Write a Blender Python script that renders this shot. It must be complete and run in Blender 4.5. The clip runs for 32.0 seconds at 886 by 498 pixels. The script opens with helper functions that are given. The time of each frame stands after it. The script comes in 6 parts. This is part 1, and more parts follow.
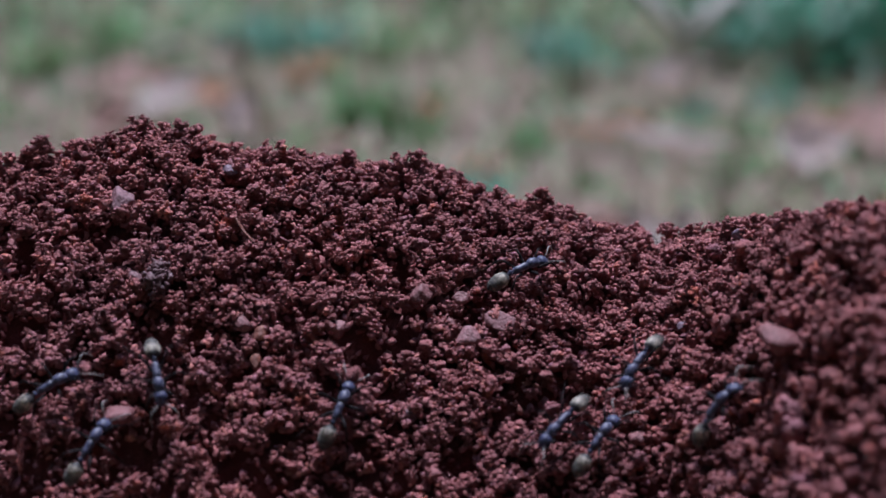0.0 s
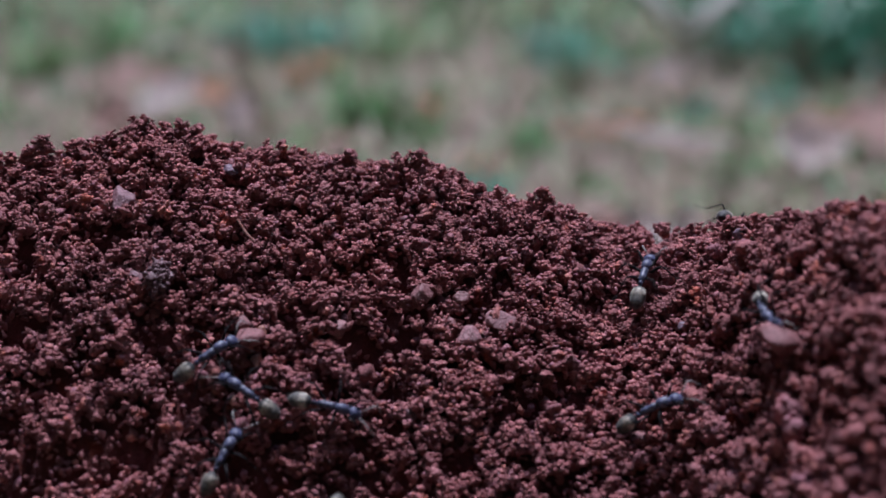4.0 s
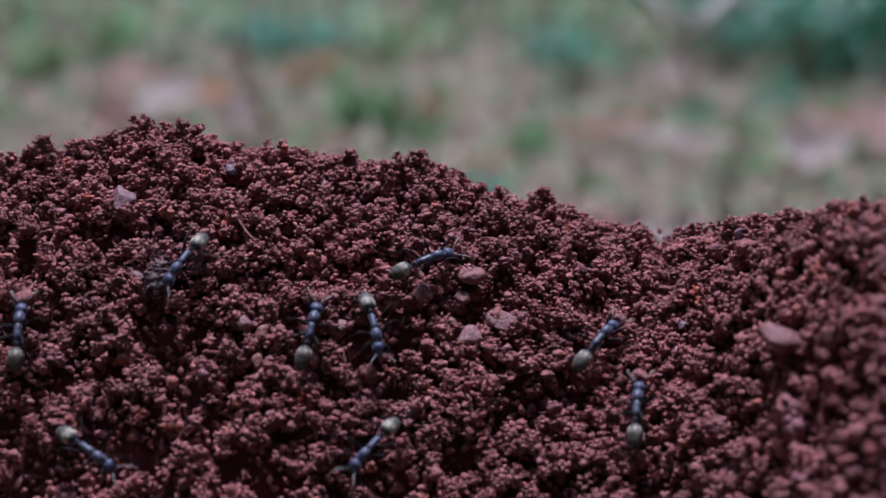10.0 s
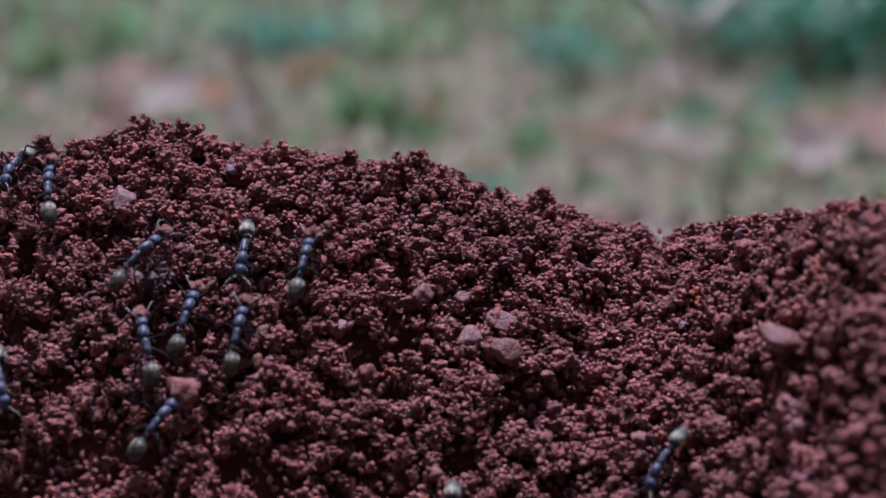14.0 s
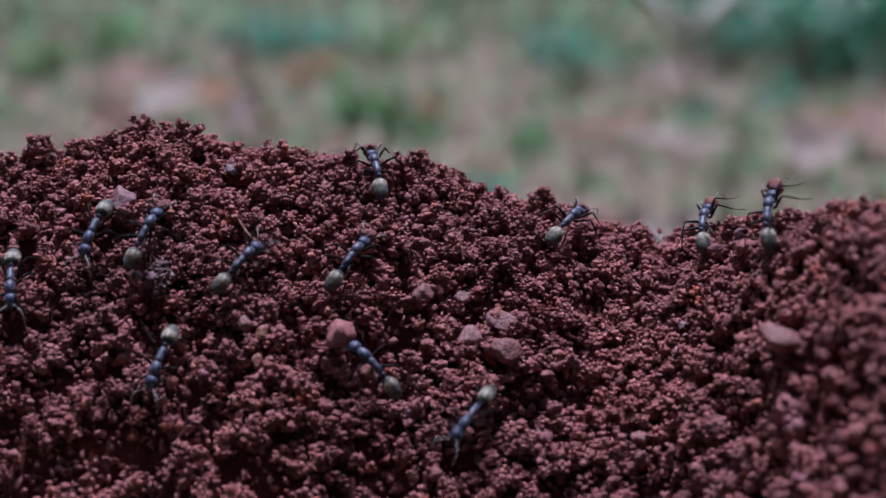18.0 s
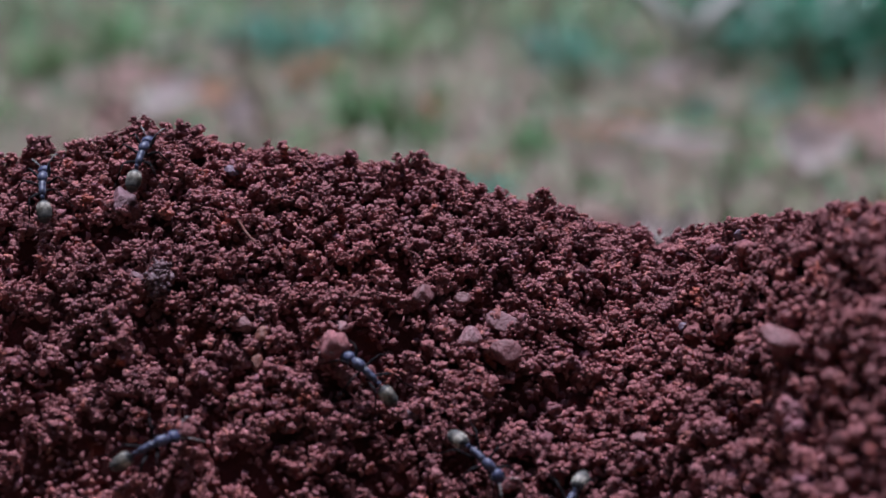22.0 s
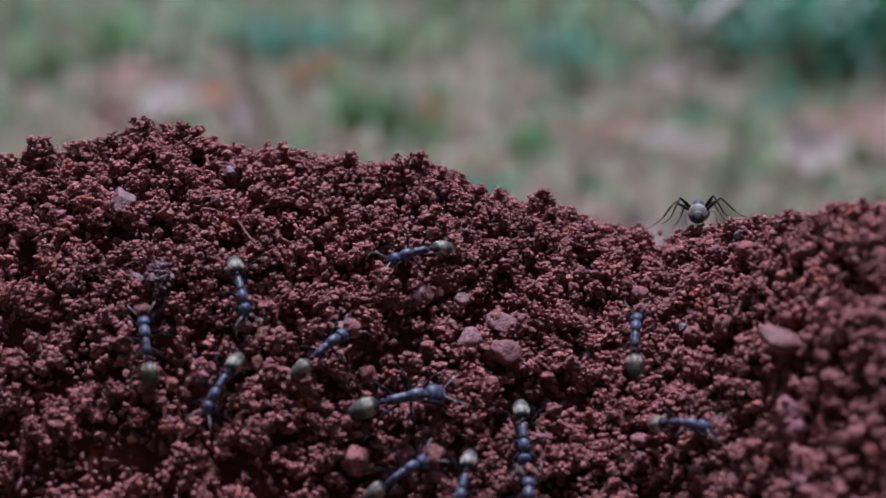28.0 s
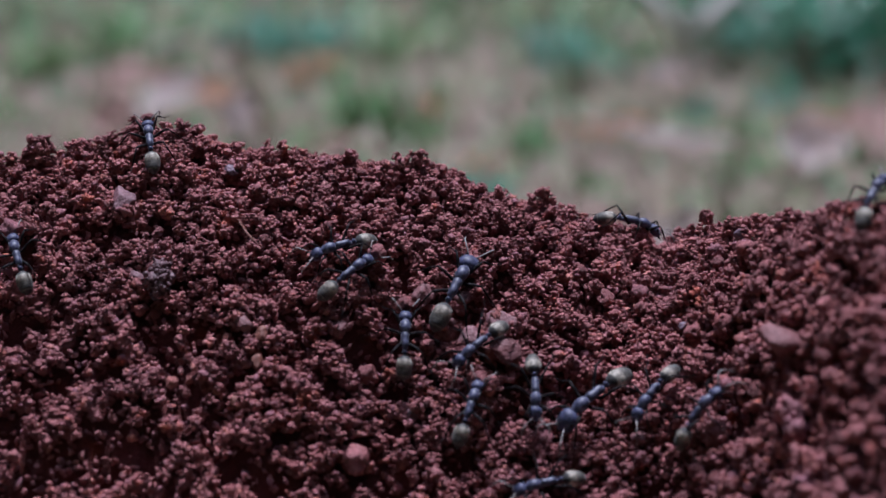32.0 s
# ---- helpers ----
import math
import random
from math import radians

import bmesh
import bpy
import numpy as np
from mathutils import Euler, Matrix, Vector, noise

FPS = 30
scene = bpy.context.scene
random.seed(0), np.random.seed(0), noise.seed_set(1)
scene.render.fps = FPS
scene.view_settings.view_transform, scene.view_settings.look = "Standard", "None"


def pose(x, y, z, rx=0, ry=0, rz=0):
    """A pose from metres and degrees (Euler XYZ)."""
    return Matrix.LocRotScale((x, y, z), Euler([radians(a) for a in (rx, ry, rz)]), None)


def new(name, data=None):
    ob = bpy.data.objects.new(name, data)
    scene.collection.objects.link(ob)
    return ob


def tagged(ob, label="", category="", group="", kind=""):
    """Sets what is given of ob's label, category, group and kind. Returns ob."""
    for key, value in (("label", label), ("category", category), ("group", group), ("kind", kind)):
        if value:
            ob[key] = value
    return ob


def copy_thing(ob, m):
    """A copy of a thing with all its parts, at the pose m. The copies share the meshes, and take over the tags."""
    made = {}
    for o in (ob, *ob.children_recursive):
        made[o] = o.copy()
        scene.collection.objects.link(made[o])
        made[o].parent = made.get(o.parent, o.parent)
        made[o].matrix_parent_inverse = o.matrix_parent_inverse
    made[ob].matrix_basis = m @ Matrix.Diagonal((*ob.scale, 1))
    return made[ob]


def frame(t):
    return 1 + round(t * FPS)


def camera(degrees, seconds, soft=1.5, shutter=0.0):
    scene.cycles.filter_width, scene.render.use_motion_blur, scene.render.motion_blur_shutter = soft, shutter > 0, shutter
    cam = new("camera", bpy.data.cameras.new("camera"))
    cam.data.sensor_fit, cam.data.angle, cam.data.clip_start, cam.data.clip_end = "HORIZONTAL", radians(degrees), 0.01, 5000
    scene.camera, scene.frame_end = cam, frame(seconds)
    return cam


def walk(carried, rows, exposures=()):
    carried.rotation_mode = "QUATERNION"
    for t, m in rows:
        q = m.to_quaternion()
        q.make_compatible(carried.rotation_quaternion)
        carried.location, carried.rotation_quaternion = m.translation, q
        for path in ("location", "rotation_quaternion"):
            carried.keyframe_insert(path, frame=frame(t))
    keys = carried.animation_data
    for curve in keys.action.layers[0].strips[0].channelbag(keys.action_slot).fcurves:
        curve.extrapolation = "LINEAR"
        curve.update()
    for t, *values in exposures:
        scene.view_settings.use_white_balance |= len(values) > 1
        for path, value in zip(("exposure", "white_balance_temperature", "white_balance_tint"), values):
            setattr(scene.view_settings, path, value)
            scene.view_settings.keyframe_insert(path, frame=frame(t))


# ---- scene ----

# ---- camera: stands still, a macro lens a third of a metre from the crest of the mound ----
EYE = (0.0, -0.32, 0.19)


def aim(right=0.0, up=0.0):
    """The camera's pose, turned by a few thousandths of a degree where it was nudged."""
    return pose(*EYE, 75.0 + up, 0, -right)


cam = camera(22.0, 32.0, soft=1.5, shutter=0.4)
cam.data.dof.use_dof = True
cam.data.dof.focus_distance = 0.321
cam.data.dof.aperture_fstop = 13.8
cam.data.dof.aperture_blades = 7
walk(cam, [(0.0, aim(0.043, 0.014)), (3.0, aim(0.028, 0.0)), (5.5, aim(0.014, 0.014)), (9.0, aim()), (19.5, aim()), (20.5, aim(0, 0.014)),
           (22.5, aim(0, 0.028)), (23.5, aim(0, 0.043)), (24.0, aim(0, 0.085)), (24.5, aim(0, 0.142)), (25.0, aim(0, 0.142)), (25.5, aim(0, 0.17)),
           (27.5, aim(0, 0.043)), (28.5, aim(0, 0.043)), (29.0, aim(0, 0.014)), (32.0, aim(0, 0.014))],
     exposures=[(0.0, 0.85, 5500, 17), (32.0, 0.85, 5500, 17)])

# ---- light: an overcast, shaded garden ----
world = bpy.data.worlds.new("overcast_sky")
scene.world = world
world.use_nodes = True
wn = world.node_tree.nodes
sky = wn.new("ShaderNodeTexSky")
sky.sky_type = "NISHITA"
sky.sun_disc = False
sky.sun_elevation = radians(76)
sky.sun_rotation = radians(0)
sky.dust_density = 2.0
wn["Background"].inputs["Strength"].default_value = 0.084
world.node_tree.links.new(sky.outputs["Color"], wn["Background"].inputs["Color"])
sun = new("sun", bpy.data.lights.new("sun", "SUN"))
sun.data.energy = 2.93
sun.data.angle = radians(11)
sun.data.color = (1.0, 0.972, 0.95)
sun.matrix_world = pose(0, 0, 3, -14, 0, 0)


# ---- materials ----
def material(name):
    m = bpy.data.materials.new(name)
    m.use_nodes = True
    return m, m.node_tree.nodes, m.node_tree.links, m.node_tree.nodes["Principled BSDF"]


def noise_tex(nodes, links, scale, detail=4.0, rough=0.55, coords="Object"):
    tc = nodes.new("ShaderNodeTexCoord")
    n = nodes.new("ShaderNodeTexNoise")
    n.inputs["Scale"].default_value = scale
    n.inputs["Detail"].default_value = detail
    n.inputs["Roughness"].default_value = rough
    links.new(tc.outputs[coords], n.inputs["Vector"])
    return n


def ramp(nodes, links, source, stops):
    r = nodes.new("ShaderNodeValToRGB")
    e = r.color_ramp.elements
    while len(e) < len(stops):
        e.new(0.5)
    for el, (p, c) in zip(e, stops):
        el.position, el.color = p, (*c, 1)
    links.new(source, r.inputs["Fac"])
    return r


def mixed(nodes, links, a, b, fac, blend="MIX"):
    m = nodes.new("ShaderNodeMix")
    m.data_type, m.blend_type = "RGBA", blend
    for sock, v in ((m.inputs[6], a), (m.inputs[7], b), (m.inputs[0], fac)):
        if isinstance(v, (tuple, float, int)):
            sock.default_value = (*v, 1) if isinstance(v, tuple) else v
        else:
            links.new(v, sock)
    return m.outputs[2]


def bump(nodes, links, height, bsdf, strength, distance):
    b = nodes.new("ShaderNodeBump")
    b.inputs["Strength"].default_value = strength
    b.inputs["Distance"].default_value = distance
    links.new(height, b.inputs["Height"])
    links.new(b.outputs["Normal"], bsdf.inputs["Normal"])


def soil_material(name, dark, mid, light, per_island=True, unit=1.0, shine=0.38):
    """Red laterite soil: every grain its own shade, fine dust relief. unit: the length of one unit of the mesh, in metres."""
    m, n, l, p = material(name)
    src = n.new("ShaderNodeNewGeometry").outputs["Random Per Island"] if per_island else n.new("ShaderNodeObjectInfo").outputs["Random"]
    base = ramp(n, l, src, [(0.0, dark), (0.45, mid), (0.8, light), (0.87, (mid[0] * 1.02, mid[1] * 1.2, mid[2] * 1.45)), (0.93, light), (0.985, (light[0] * 1.25, light[1] * 1.2, light[2] * 1.0))])
    big = noise_tex(n, l, 90 * unit, 3)
    tone = ramp(n, l, big.outputs["Fac"], [(0.3, (0.72, 0.72, 0.76)), (0.7, (1.15, 1.08, 1.05))])
    c = mixed(n, l, base.outputs["Color"], tone.outputs["Color"], 1.0, "MULTIPLY")
    rust = noise_tex(n, l, 240 * unit, 2)
    spots = ramp(n, l, rust.outputs["Fac"], [(0.62, (1.0, 1.0, 1.0)), (0.71, (1.4, 1.04, 0.7))])
    c = mixed(n, l, c, spots.outputs["Color"], 1.0, "MULTIPLY")
    fine = noise_tex(n, l, 3400 * unit, 6, 0.7)
    grit = ramp(n, l, fine.outputs["Fac"], [(0.3, (0.58, 0.56, 0.56)), (0.5, (1.0, 1.0, 1.0)), (0.7, (1.42, 1.42, 1.44))])
    c = mixed(n, l, c, grit.outputs["Color"], 1.0, "MULTIPLY")
    l.new(c, p.inputs["Base Color"])
    p.inputs["Roughness"].default_value = 0.55
    p.inputs["Specular IOR Level"].default_value = shine
    bump(n, l, fine.outputs["Fac"], p, 1.0, 0.00045)
    return m


SOIL = soil_material("red_soil", (0.28, 0.088, 0.09), (0.38, 0.135, 0.137), (0.48, 0.19, 0.192))
# a dimmer copy of SOIL: the near flank's shade put into its clods
SOIL_PIECE = soil_material("red_soil_clod", (0.2, 0.062, 0.064), (0.28, 0.094, 0.096), (0.36, 0.132, 0.135), False, 0.001)


def stone_material(name, a, b):
    m, n, l, p = material(name)
    f = noise_tex(n, l, 500, 6, 0.6)
    g = noise_tex(n, l, 2500, 3)
    c = ramp(n, l, f.outputs["Fac"], [(0.3, a), (0.7, b)])
    d = ramp(n, l, g.outputs["Fac"], [(0.35, (0.75, 0.72, 0.7)), (0.65, (1.1, 1.1, 1.1))])
    l.new(mixed(n, l, c.outputs["Color"], d.outputs["Color"], 1.0, "MULTIPLY"), p.inputs["Base Color"])
    p.inputs["Roughness"].default_value = 0.6
    bump(n, l, g.outputs["Fac"], p, 0.8, 0.0003)
    return m


STONE_PINK = stone_material("pink_stone", (0.165, 0.062, 0.066), (0.24, 0.102, 0.108))
STONE_PALE = stone_material("pale_pink_stone", (0.2, 0.088, 0.095), (0.31, 0.15, 0.165))
STONE_RED = stone_material("dusty_red_stone", (0.15, 0.05, 0.053), (0.23, 0.085, 0.09))
STONE_GREY = stone_material("mauve_stone", (0.15, 0.095, 0.125), (0.23, 0.16, 0.21))
STONE_MAUVE = stone_material("dusty_mauve_stone", (0.155, 0.072, 0.086), (0.23, 0.115, 0.135))
STONE_DARK = stone_material("dark_stone", (0.1, 0.046, 0.056), (0.17, 0.085, 0.1))
STONE_OCHRE = stone_material("ochre_stone", (0.17, 0.058, 0.042), (0.25, 0.092, 0.066))


def chitin(name, base, rough, coat, grey, sheen=0.12, shine=0.5):
    """Ant cuticle with a short silvery down that greys it; base and grey can also hold a painted sheen."""
    m, n, l, p = material(name)
    f = noise_tex(n, l, 1700, 5, 0.6)
    c = ramp(n, l, f.outputs["Fac"], [(0.36, base), (0.66, grey)])
    l.new(c.outputs["Color"], p.inputs["Base Color"])
    p.inputs["Roughness"].default_value = rough
    p.inputs["Coat Weight"].default_value = coat
    p.inputs["Coat Roughness"].default_value = 0.25
    p.inputs["Sheen Weight"].default_value = sheen
    p.inputs["Specular IOR Level"].default_value = shine
    p.inputs["Sheen Roughness"].default_value = 0.4
    bump(n, l, f.outputs["Fac"], p, 0.3, 0.00005)
    return m


# the blue of these three is a sheen put into the colour
ANT_BLACK = chitin("black_cuticle", (0.024, 0.026, 0.055), 0.5, 0.0, (0.1, 0.102, 0.18), 0.15)
ANT_HEAD = chitin("blue_black_cuticle", (0.02, 0.023, 0.055), 0.55, 0.0, (0.062, 0.066, 0.145), 0.15)
ANT_DARK = chitin("thorax_cuticle", (0.014, 0.015, 0.03), 0.48, 0.0, (0.085, 0.088, 0.155), 0.12)
ANT_LEG = chitin("dark_leg_cuticle", (0.006, 0.004, 0.005), 0.6, 0.0, (0.014, 0.01, 0.012), 0.0, 0.12)
ANTENNA = chitin("downy_antenna", (0.16, 0.14, 0.14), 0.6, 0.0, (0.32, 0.29, 0.28))


def gaster_material():
    """Golden silky down in bands over a dark abdomen; the bands run across the body. The rear half's dark also paints
    in shade and missing sheen.
    """
    m, n, l, p = material("golden_down")
    tc = n.new("ShaderNodeTexCoord")
    sx = n.new("ShaderNodeSeparateXYZ")
    l.new(tc.outputs["Object"], sx.inputs[0])
    f = noise_tex(n, l, 2500, 5)
    add = n.new("ShaderNodeMath")
    add.operation = "MULTIPLY_ADD"
    l.new(f.outputs["Fac"], add.inputs[0])
    add.inputs[1].default_value = 0.0003
    l.new(sx.outputs["X"], add.inputs[2])
    sc = n.new("ShaderNodeMath")
    sc.operation = "MULTIPLY_ADD"
    l.new(add.outputs[0], sc.inputs[0])
    sc.inputs[1].default_value, sc.inputs[2].default_value = 278.0, 1.0
    gold, pale, dark = (0.14, 0.124, 0.1), (0.46, 0.415, 0.34), (0.03, 0.026, 0.028)
    r = ramp(n, l, sc.outputs[0], [(0.0, dark), (0.2, dark), (0.24, gold), (0.28, dark), (0.42, (0.07, 0.063, 0.055)), (0.46, gold), (0.49, (0.09, 0.08, 0.07)), (0.57, (0.2, 0.18, 0.15)), (0.63, pale), (0.84, pale), (0.93, dark)])
    h = ramp(n, l, f.outputs["Fac"], [(0.35, (0.55, 0.54, 0.52)), (0.65, (1.15, 1.15, 1.15))])
    worn = noise_tex(n, l, 750, 4, 0.6)
    bald = ramp(n, l, worn.outputs["Fac"], [(0.38, (0.38, 0.36, 0.36)), (0.54, (1.0, 1.0, 1.0))])
    c = mixed(n, l, r.outputs["Color"], h.outputs["Color"], 1.0, "MULTIPLY")
    l.new(mixed(n, l, c, bald.outputs["Color"], 1.0, "MULTIPLY"), p.inputs["Base Color"])
    p.inputs["Roughness"].default_value = 0.65
    p.inputs["Sheen Weight"].default_value = 0.12
    bump(n, l, f.outputs["Fac"], p, 0.4, 0.00006)
    return m


ANT_GOLD = gaster_material()


def leafy(name, stops, rough=0.6, trans=0.25):
    """Plant matter: each blade or leaf its own shade, veined and blotched."""
    m, n, l, p = material(name)
    r = ramp(n, l, n.new("ShaderNodeNewGeometry").outputs["Random Per Island"], stops)
    f = noise_tex(n, l, 60, 5)
    h = ramp(n, l, f.outputs["Fac"], [(0.3, (0.7, 0.72, 0.7)), (0.7, (1.2, 1.18, 1.15))])
    c = mixed(n, l, r.outputs["Color"], h.outputs["Color"], 1.0, "MULTIPLY")
    l.new(c, p.inputs["Base Color"])
    p.inputs["Roughness"].default_value = rough
    p.inputs["Transmission Weight"].default_value = 0.0
    return m


GRASS = leafy("grass_blades", [(0.0, (0.04, 0.14, 0.045)), (0.45, (0.085, 0.22, 0.08)), (0.7, (0.16, 0.24, 0.09)), (1.0, (0.24, 0.24, 0.13))])
STRAW = leafy("dry_straw", [(0.0, (0.175, 0.142, 0.09)), (0.6, (0.24, 0.195, 0.135)), (1.0, (0.215, 0.14, 0.088))])
SHRUB = leafy("shrub_leaves", [(0.0, (0.03, 0.15, 0.08)), (0.5, (0.13, 0.46, 0.3)), (1.0, (0.34, 0.62, 0.52))])
TWIG = leafy("pale_twig", [(0.0, (0.6, 0.57, 0.54)), (1.0, (0.7, 0.66, 0.62))])


def tuft_material(name, stops):
    """Fresh grass: each blade its own green."""
    m, n, l, p = material(name)
    r = ramp(n, l, n.new("ShaderNodeObjectInfo").outputs["Random"], stops)
    f = noise_tex(n, l, 9, 4)
    h = ramp(n, l, f.outputs["Fac"], [(0.3, (0.75, 0.78, 0.75)), (0.7, (1.2, 1.15, 1.1))])
    l.new(mixed(n, l, r.outputs["Color"], h.outputs["Color"], 1.0, "MULTIPLY"), p.inputs["Base Color"])
    p.inputs["Roughness"].default_value = 0.55
    return m


TUFT = tuft_material("tuft_blades", [(0.0, (0.03, 0.14, 0.028)), (0.5, (0.07, 0.24, 0.06)), (1.0, (0.16, 0.31, 0.1))])
# green blades with the blue sky's reflection put into their colour
TEAL = tuft_material("sky_tinted_tuft_blades", [(0.0, (0.02, 0.17, 0.11)), (0.5, (0.06, 0.3, 0.21)), (1.0, (0.15, 0.42, 0.32))])


def ground_material():
    m, n, l, p = material("lawn_soil")
    a = noise_tex(n, l, 9, 6)
    b = noise_tex(n, l, 70, 5)
    c = ramp(n, l, a.outputs["Fac"], [(0.3, (0.148, 0.114, 0.083)), (0.5, (0.193, 0.142, 0.118)), (0.7, (0.1, 0.122, 0.056))])
    d = ramp(n, l, b.outputs["Fac"], [(0.3, (0.7, 0.68, 0.67)), (0.7, (1.2, 1.18, 1.15))])
    l.new(mixed(n, l, c.outputs["Color"], d.outputs["Color"], 1.0, "MULTIPLY"), p.inputs["Base Color"])
    p.inputs["Roughness"].default_value = 0.95
    bump(n, l, b.outputs["Fac"], p, 0.8, 0.01)
    return m


LAWN_SOIL = ground_material()
# for the added ring out of view that blocks side light
UNSEEN_HEDGE = leafy("unseen_hedge_leaves", [(0.0, (0.03, 0.08, 0.035)), (1.0, (0.06, 0.13, 0.06))])


# ---- the mound's shape: a crest line, a front face and a back face, with soft lumps ----
CREST = [(-0.255, -0.03), (-0.2, 0.05), (-0.14, 0.088), (-0.1, 0.108), (-0.0642, 0.115), (-0.0592, 0.1167), (-0.0543, 0.1184), (-0.0477, 0.1199), (-0.0439, 0.1214), (-0.0358, 0.1214), (-0.0326, 0.1185), (-0.0232, 0.118), (-0.0134, 0.117), (-0.0077, 0.1158), (-0.0036, 0.1168), (0.0021, 0.1135), (0.0095, 0.111), (0.0112, 0.1097), (0.0135, 0.1108), (0.0149, 0.1112), (0.0203, 0.1074), (0.0255, 0.106), (0.0281, 0.1056), (0.0296, 0.1053), (0.0303, 0.1026), (0.0314, 0.102), (0.0325, 0.1036), (0.0339, 0.1054), (0.0408, 0.1109), (0.0467, 0.1149), (0.05, 0.1178), (0.0541, 0.1206), (0.0677, 0.1241), (0.087, 0.1246), (0.13, 0.095), (0.2, 0.05), (0.255, -0.03)]
CREST_X, CREST_Z = (np.array(c) for c in zip(*CREST))


def crest_y(x):
    t = np.clip((x - 0.028) / 0.040, 0, 1)
    return 0.002 - 0.057 * t * t * (3 - 2 * t)


def lumps(x, y):
    """Soft hollows and swellings, under 2 mm."""
    return 0.0007 * np.sin(210 * x + 60 * y + 1.0) * np.sin(190 * y - 40 * x) + 0.0005 * np.sin(430 * x - 250 * y) * np.sin(390 * y + 120 * x + 2.0)


def mound_z(x, y):
    """Height of the mound over the lawn at x, y (numbers or arrays)."""
    x, y = np.asarray(x, float), np.asarray(y, float)
    near = np.clip(np.abs(crest_y(x) - y) / 0.02, 0, 1)
    sharp = np.interp(x, CREST_X, CREST_Z)
    soft = sum(np.interp(x + k * 0.006, CREST_X, CREST_Z) for k in range(-3, 4)) / 7
    top = sharp + (soft - sharp) * near
    d = crest_y(x) - y
    front, back = np.maximum(d, 0), np.maximum(-d, 0)
    fall = 0.76 * (np.sqrt(front ** 2 + 0.012 ** 2) - 0.012) + 0.75 * (np.sqrt(back ** 2 + 0.012 ** 2) - 0.012)
    e = np.clip((0.04 - x) / 0.05, 0, 1)
    fall = fall + 6.0 * np.minimum(front, 0.045) ** 2 * e * e * (3 - 2 * e)
    z = (top - fall + lumps(x, y) * near + 0.006) / 0.006
    return -0.0004 + np.where(z > 20, z, np.log1p(np.exp(np.minimum(z, 20)))) * 0.006 - 0.006


def link_mesh(name, verts, faces, mat, parent=None, smooth=False):
    me = bpy.data.meshes.new(name)
    me.from_pydata(verts, [], faces)
    me.materials.append(mat)
    if smooth:
        me.polygons.foreach_set("use_smooth", [True] * len(me.polygons))
    ob = new(name, me)
    ob.parent = parent
    return ob


def quick_tris(name, verts, tris, mat, parent=None, smooth=False):
    """A large triangle mesh from arrays."""
    me = bpy.data.meshes.new(name)
    me.vertices.add(len(verts))
    me.vertices.foreach_set("co", np.ascontiguousarray(verts, dtype=np.float32).ravel())
    me.loops.add(tris.size)
    me.loops.foreach_set("vertex_index", np.ascontiguousarray(tris, dtype=np.int32).ravel())
    me.polygons.add(len(tris))
    me.polygons.foreach_set("loop_start", np.arange(0, tris.size, 3, dtype=np.int32))
    me.polygons.foreach_set("loop_total", np.full(len(tris), 3, dtype=np.int32))
    if smooth:
        me.polygons.foreach_set("use_smooth", np.ones(len(tris), dtype=bool))
    me.materials.append(mat)
    me.update(calc_edges=True)
    ob = new(name, me)
    ob.parent = parent
    return ob


def part(name, bm, mat, parent, label="", smooth=True):
    me = bpy.data.meshes.new(name)
    bm.to_mesh(me)
    bm.free()
    if smooth:
        me.polygons.foreach_set("use_smooth", [True] * len(me.polygons))
    me.materials.append(mat)
    ob = new(name, me)
    ob.parent = parent
    return tagged(ob, label)


def tube(bm, pts, radii, sides=7):
    """A jointed limb through points."""
    rings = []
    for i, (p, r) in enumerate(zip(pts, radii)):
        p = Vector(p)
        d = (Vector(pts[min(i + 1, len(pts) - 1)]) - Vector(pts[max(i - 1, 0)])).normalized()
        u = d.cross(Vector((0.3, 0.2, 1))).normalized()
        w = d.cross(u)
        rings.append([bm.verts.new(p + (u * math.cos(a) + w * math.sin(a)) * r) for a in (2 * math.pi * k / sides for k in range(sides))])
    for a, b in zip(rings, rings[1:]):
        for k in range(sides):
            bm.faces.new((a[k], a[(k + 1) % sides], b[(k + 1) % sides], b[k]))
    bm.faces.new(rings[0][::-1])
    bm.faces.new(rings[-1])


# ---- ground ----
rng = np.random.default_rng(7)


def build_ground():
    """One sheet to the horizon, finer near the mound."""
    k = np.concatenate([-np.geomspace(60, 0.3, 26), np.linspace(-0.25, 0.25, 21), np.geomspace(0.3, 60, 26)])
    gx, gy = np.meshgrid(k, k + 0.0)
    z = -0.006 + 0.0 * gx
    far = np.clip((np.hypot(gx, gy) - 0.3) / 1.0, 0, 1)
    z += far * 0.006 * np.sin(5 * gx + 1) * np.sin(4 * gy)
    n = len(k)
    faces = [(j * n + i, j * n + i + 1, (j + 1) * n + i + 1, (j + 1) * n + i) for j in range(n - 1) for i in range(n - 1)]
    ob = link_mesh("ground", np.stack([gx, gy, z], -1).reshape(-1, 3).tolist(), faces, LAWN_SOIL, smooth=True)
    tagged(ob, "lawn ground of brown earth under thin grass and litter", "ground", kind="structure")


build_ground()


HOLLOWS = np.stack([rng.uniform(-0.08, 0.08, 780), rng.uniform(0.001, 0.072, 780), rng.uniform(0.0008, 0.0023, 780), rng.uniform(0.001, 0.0042, 780)], 1)
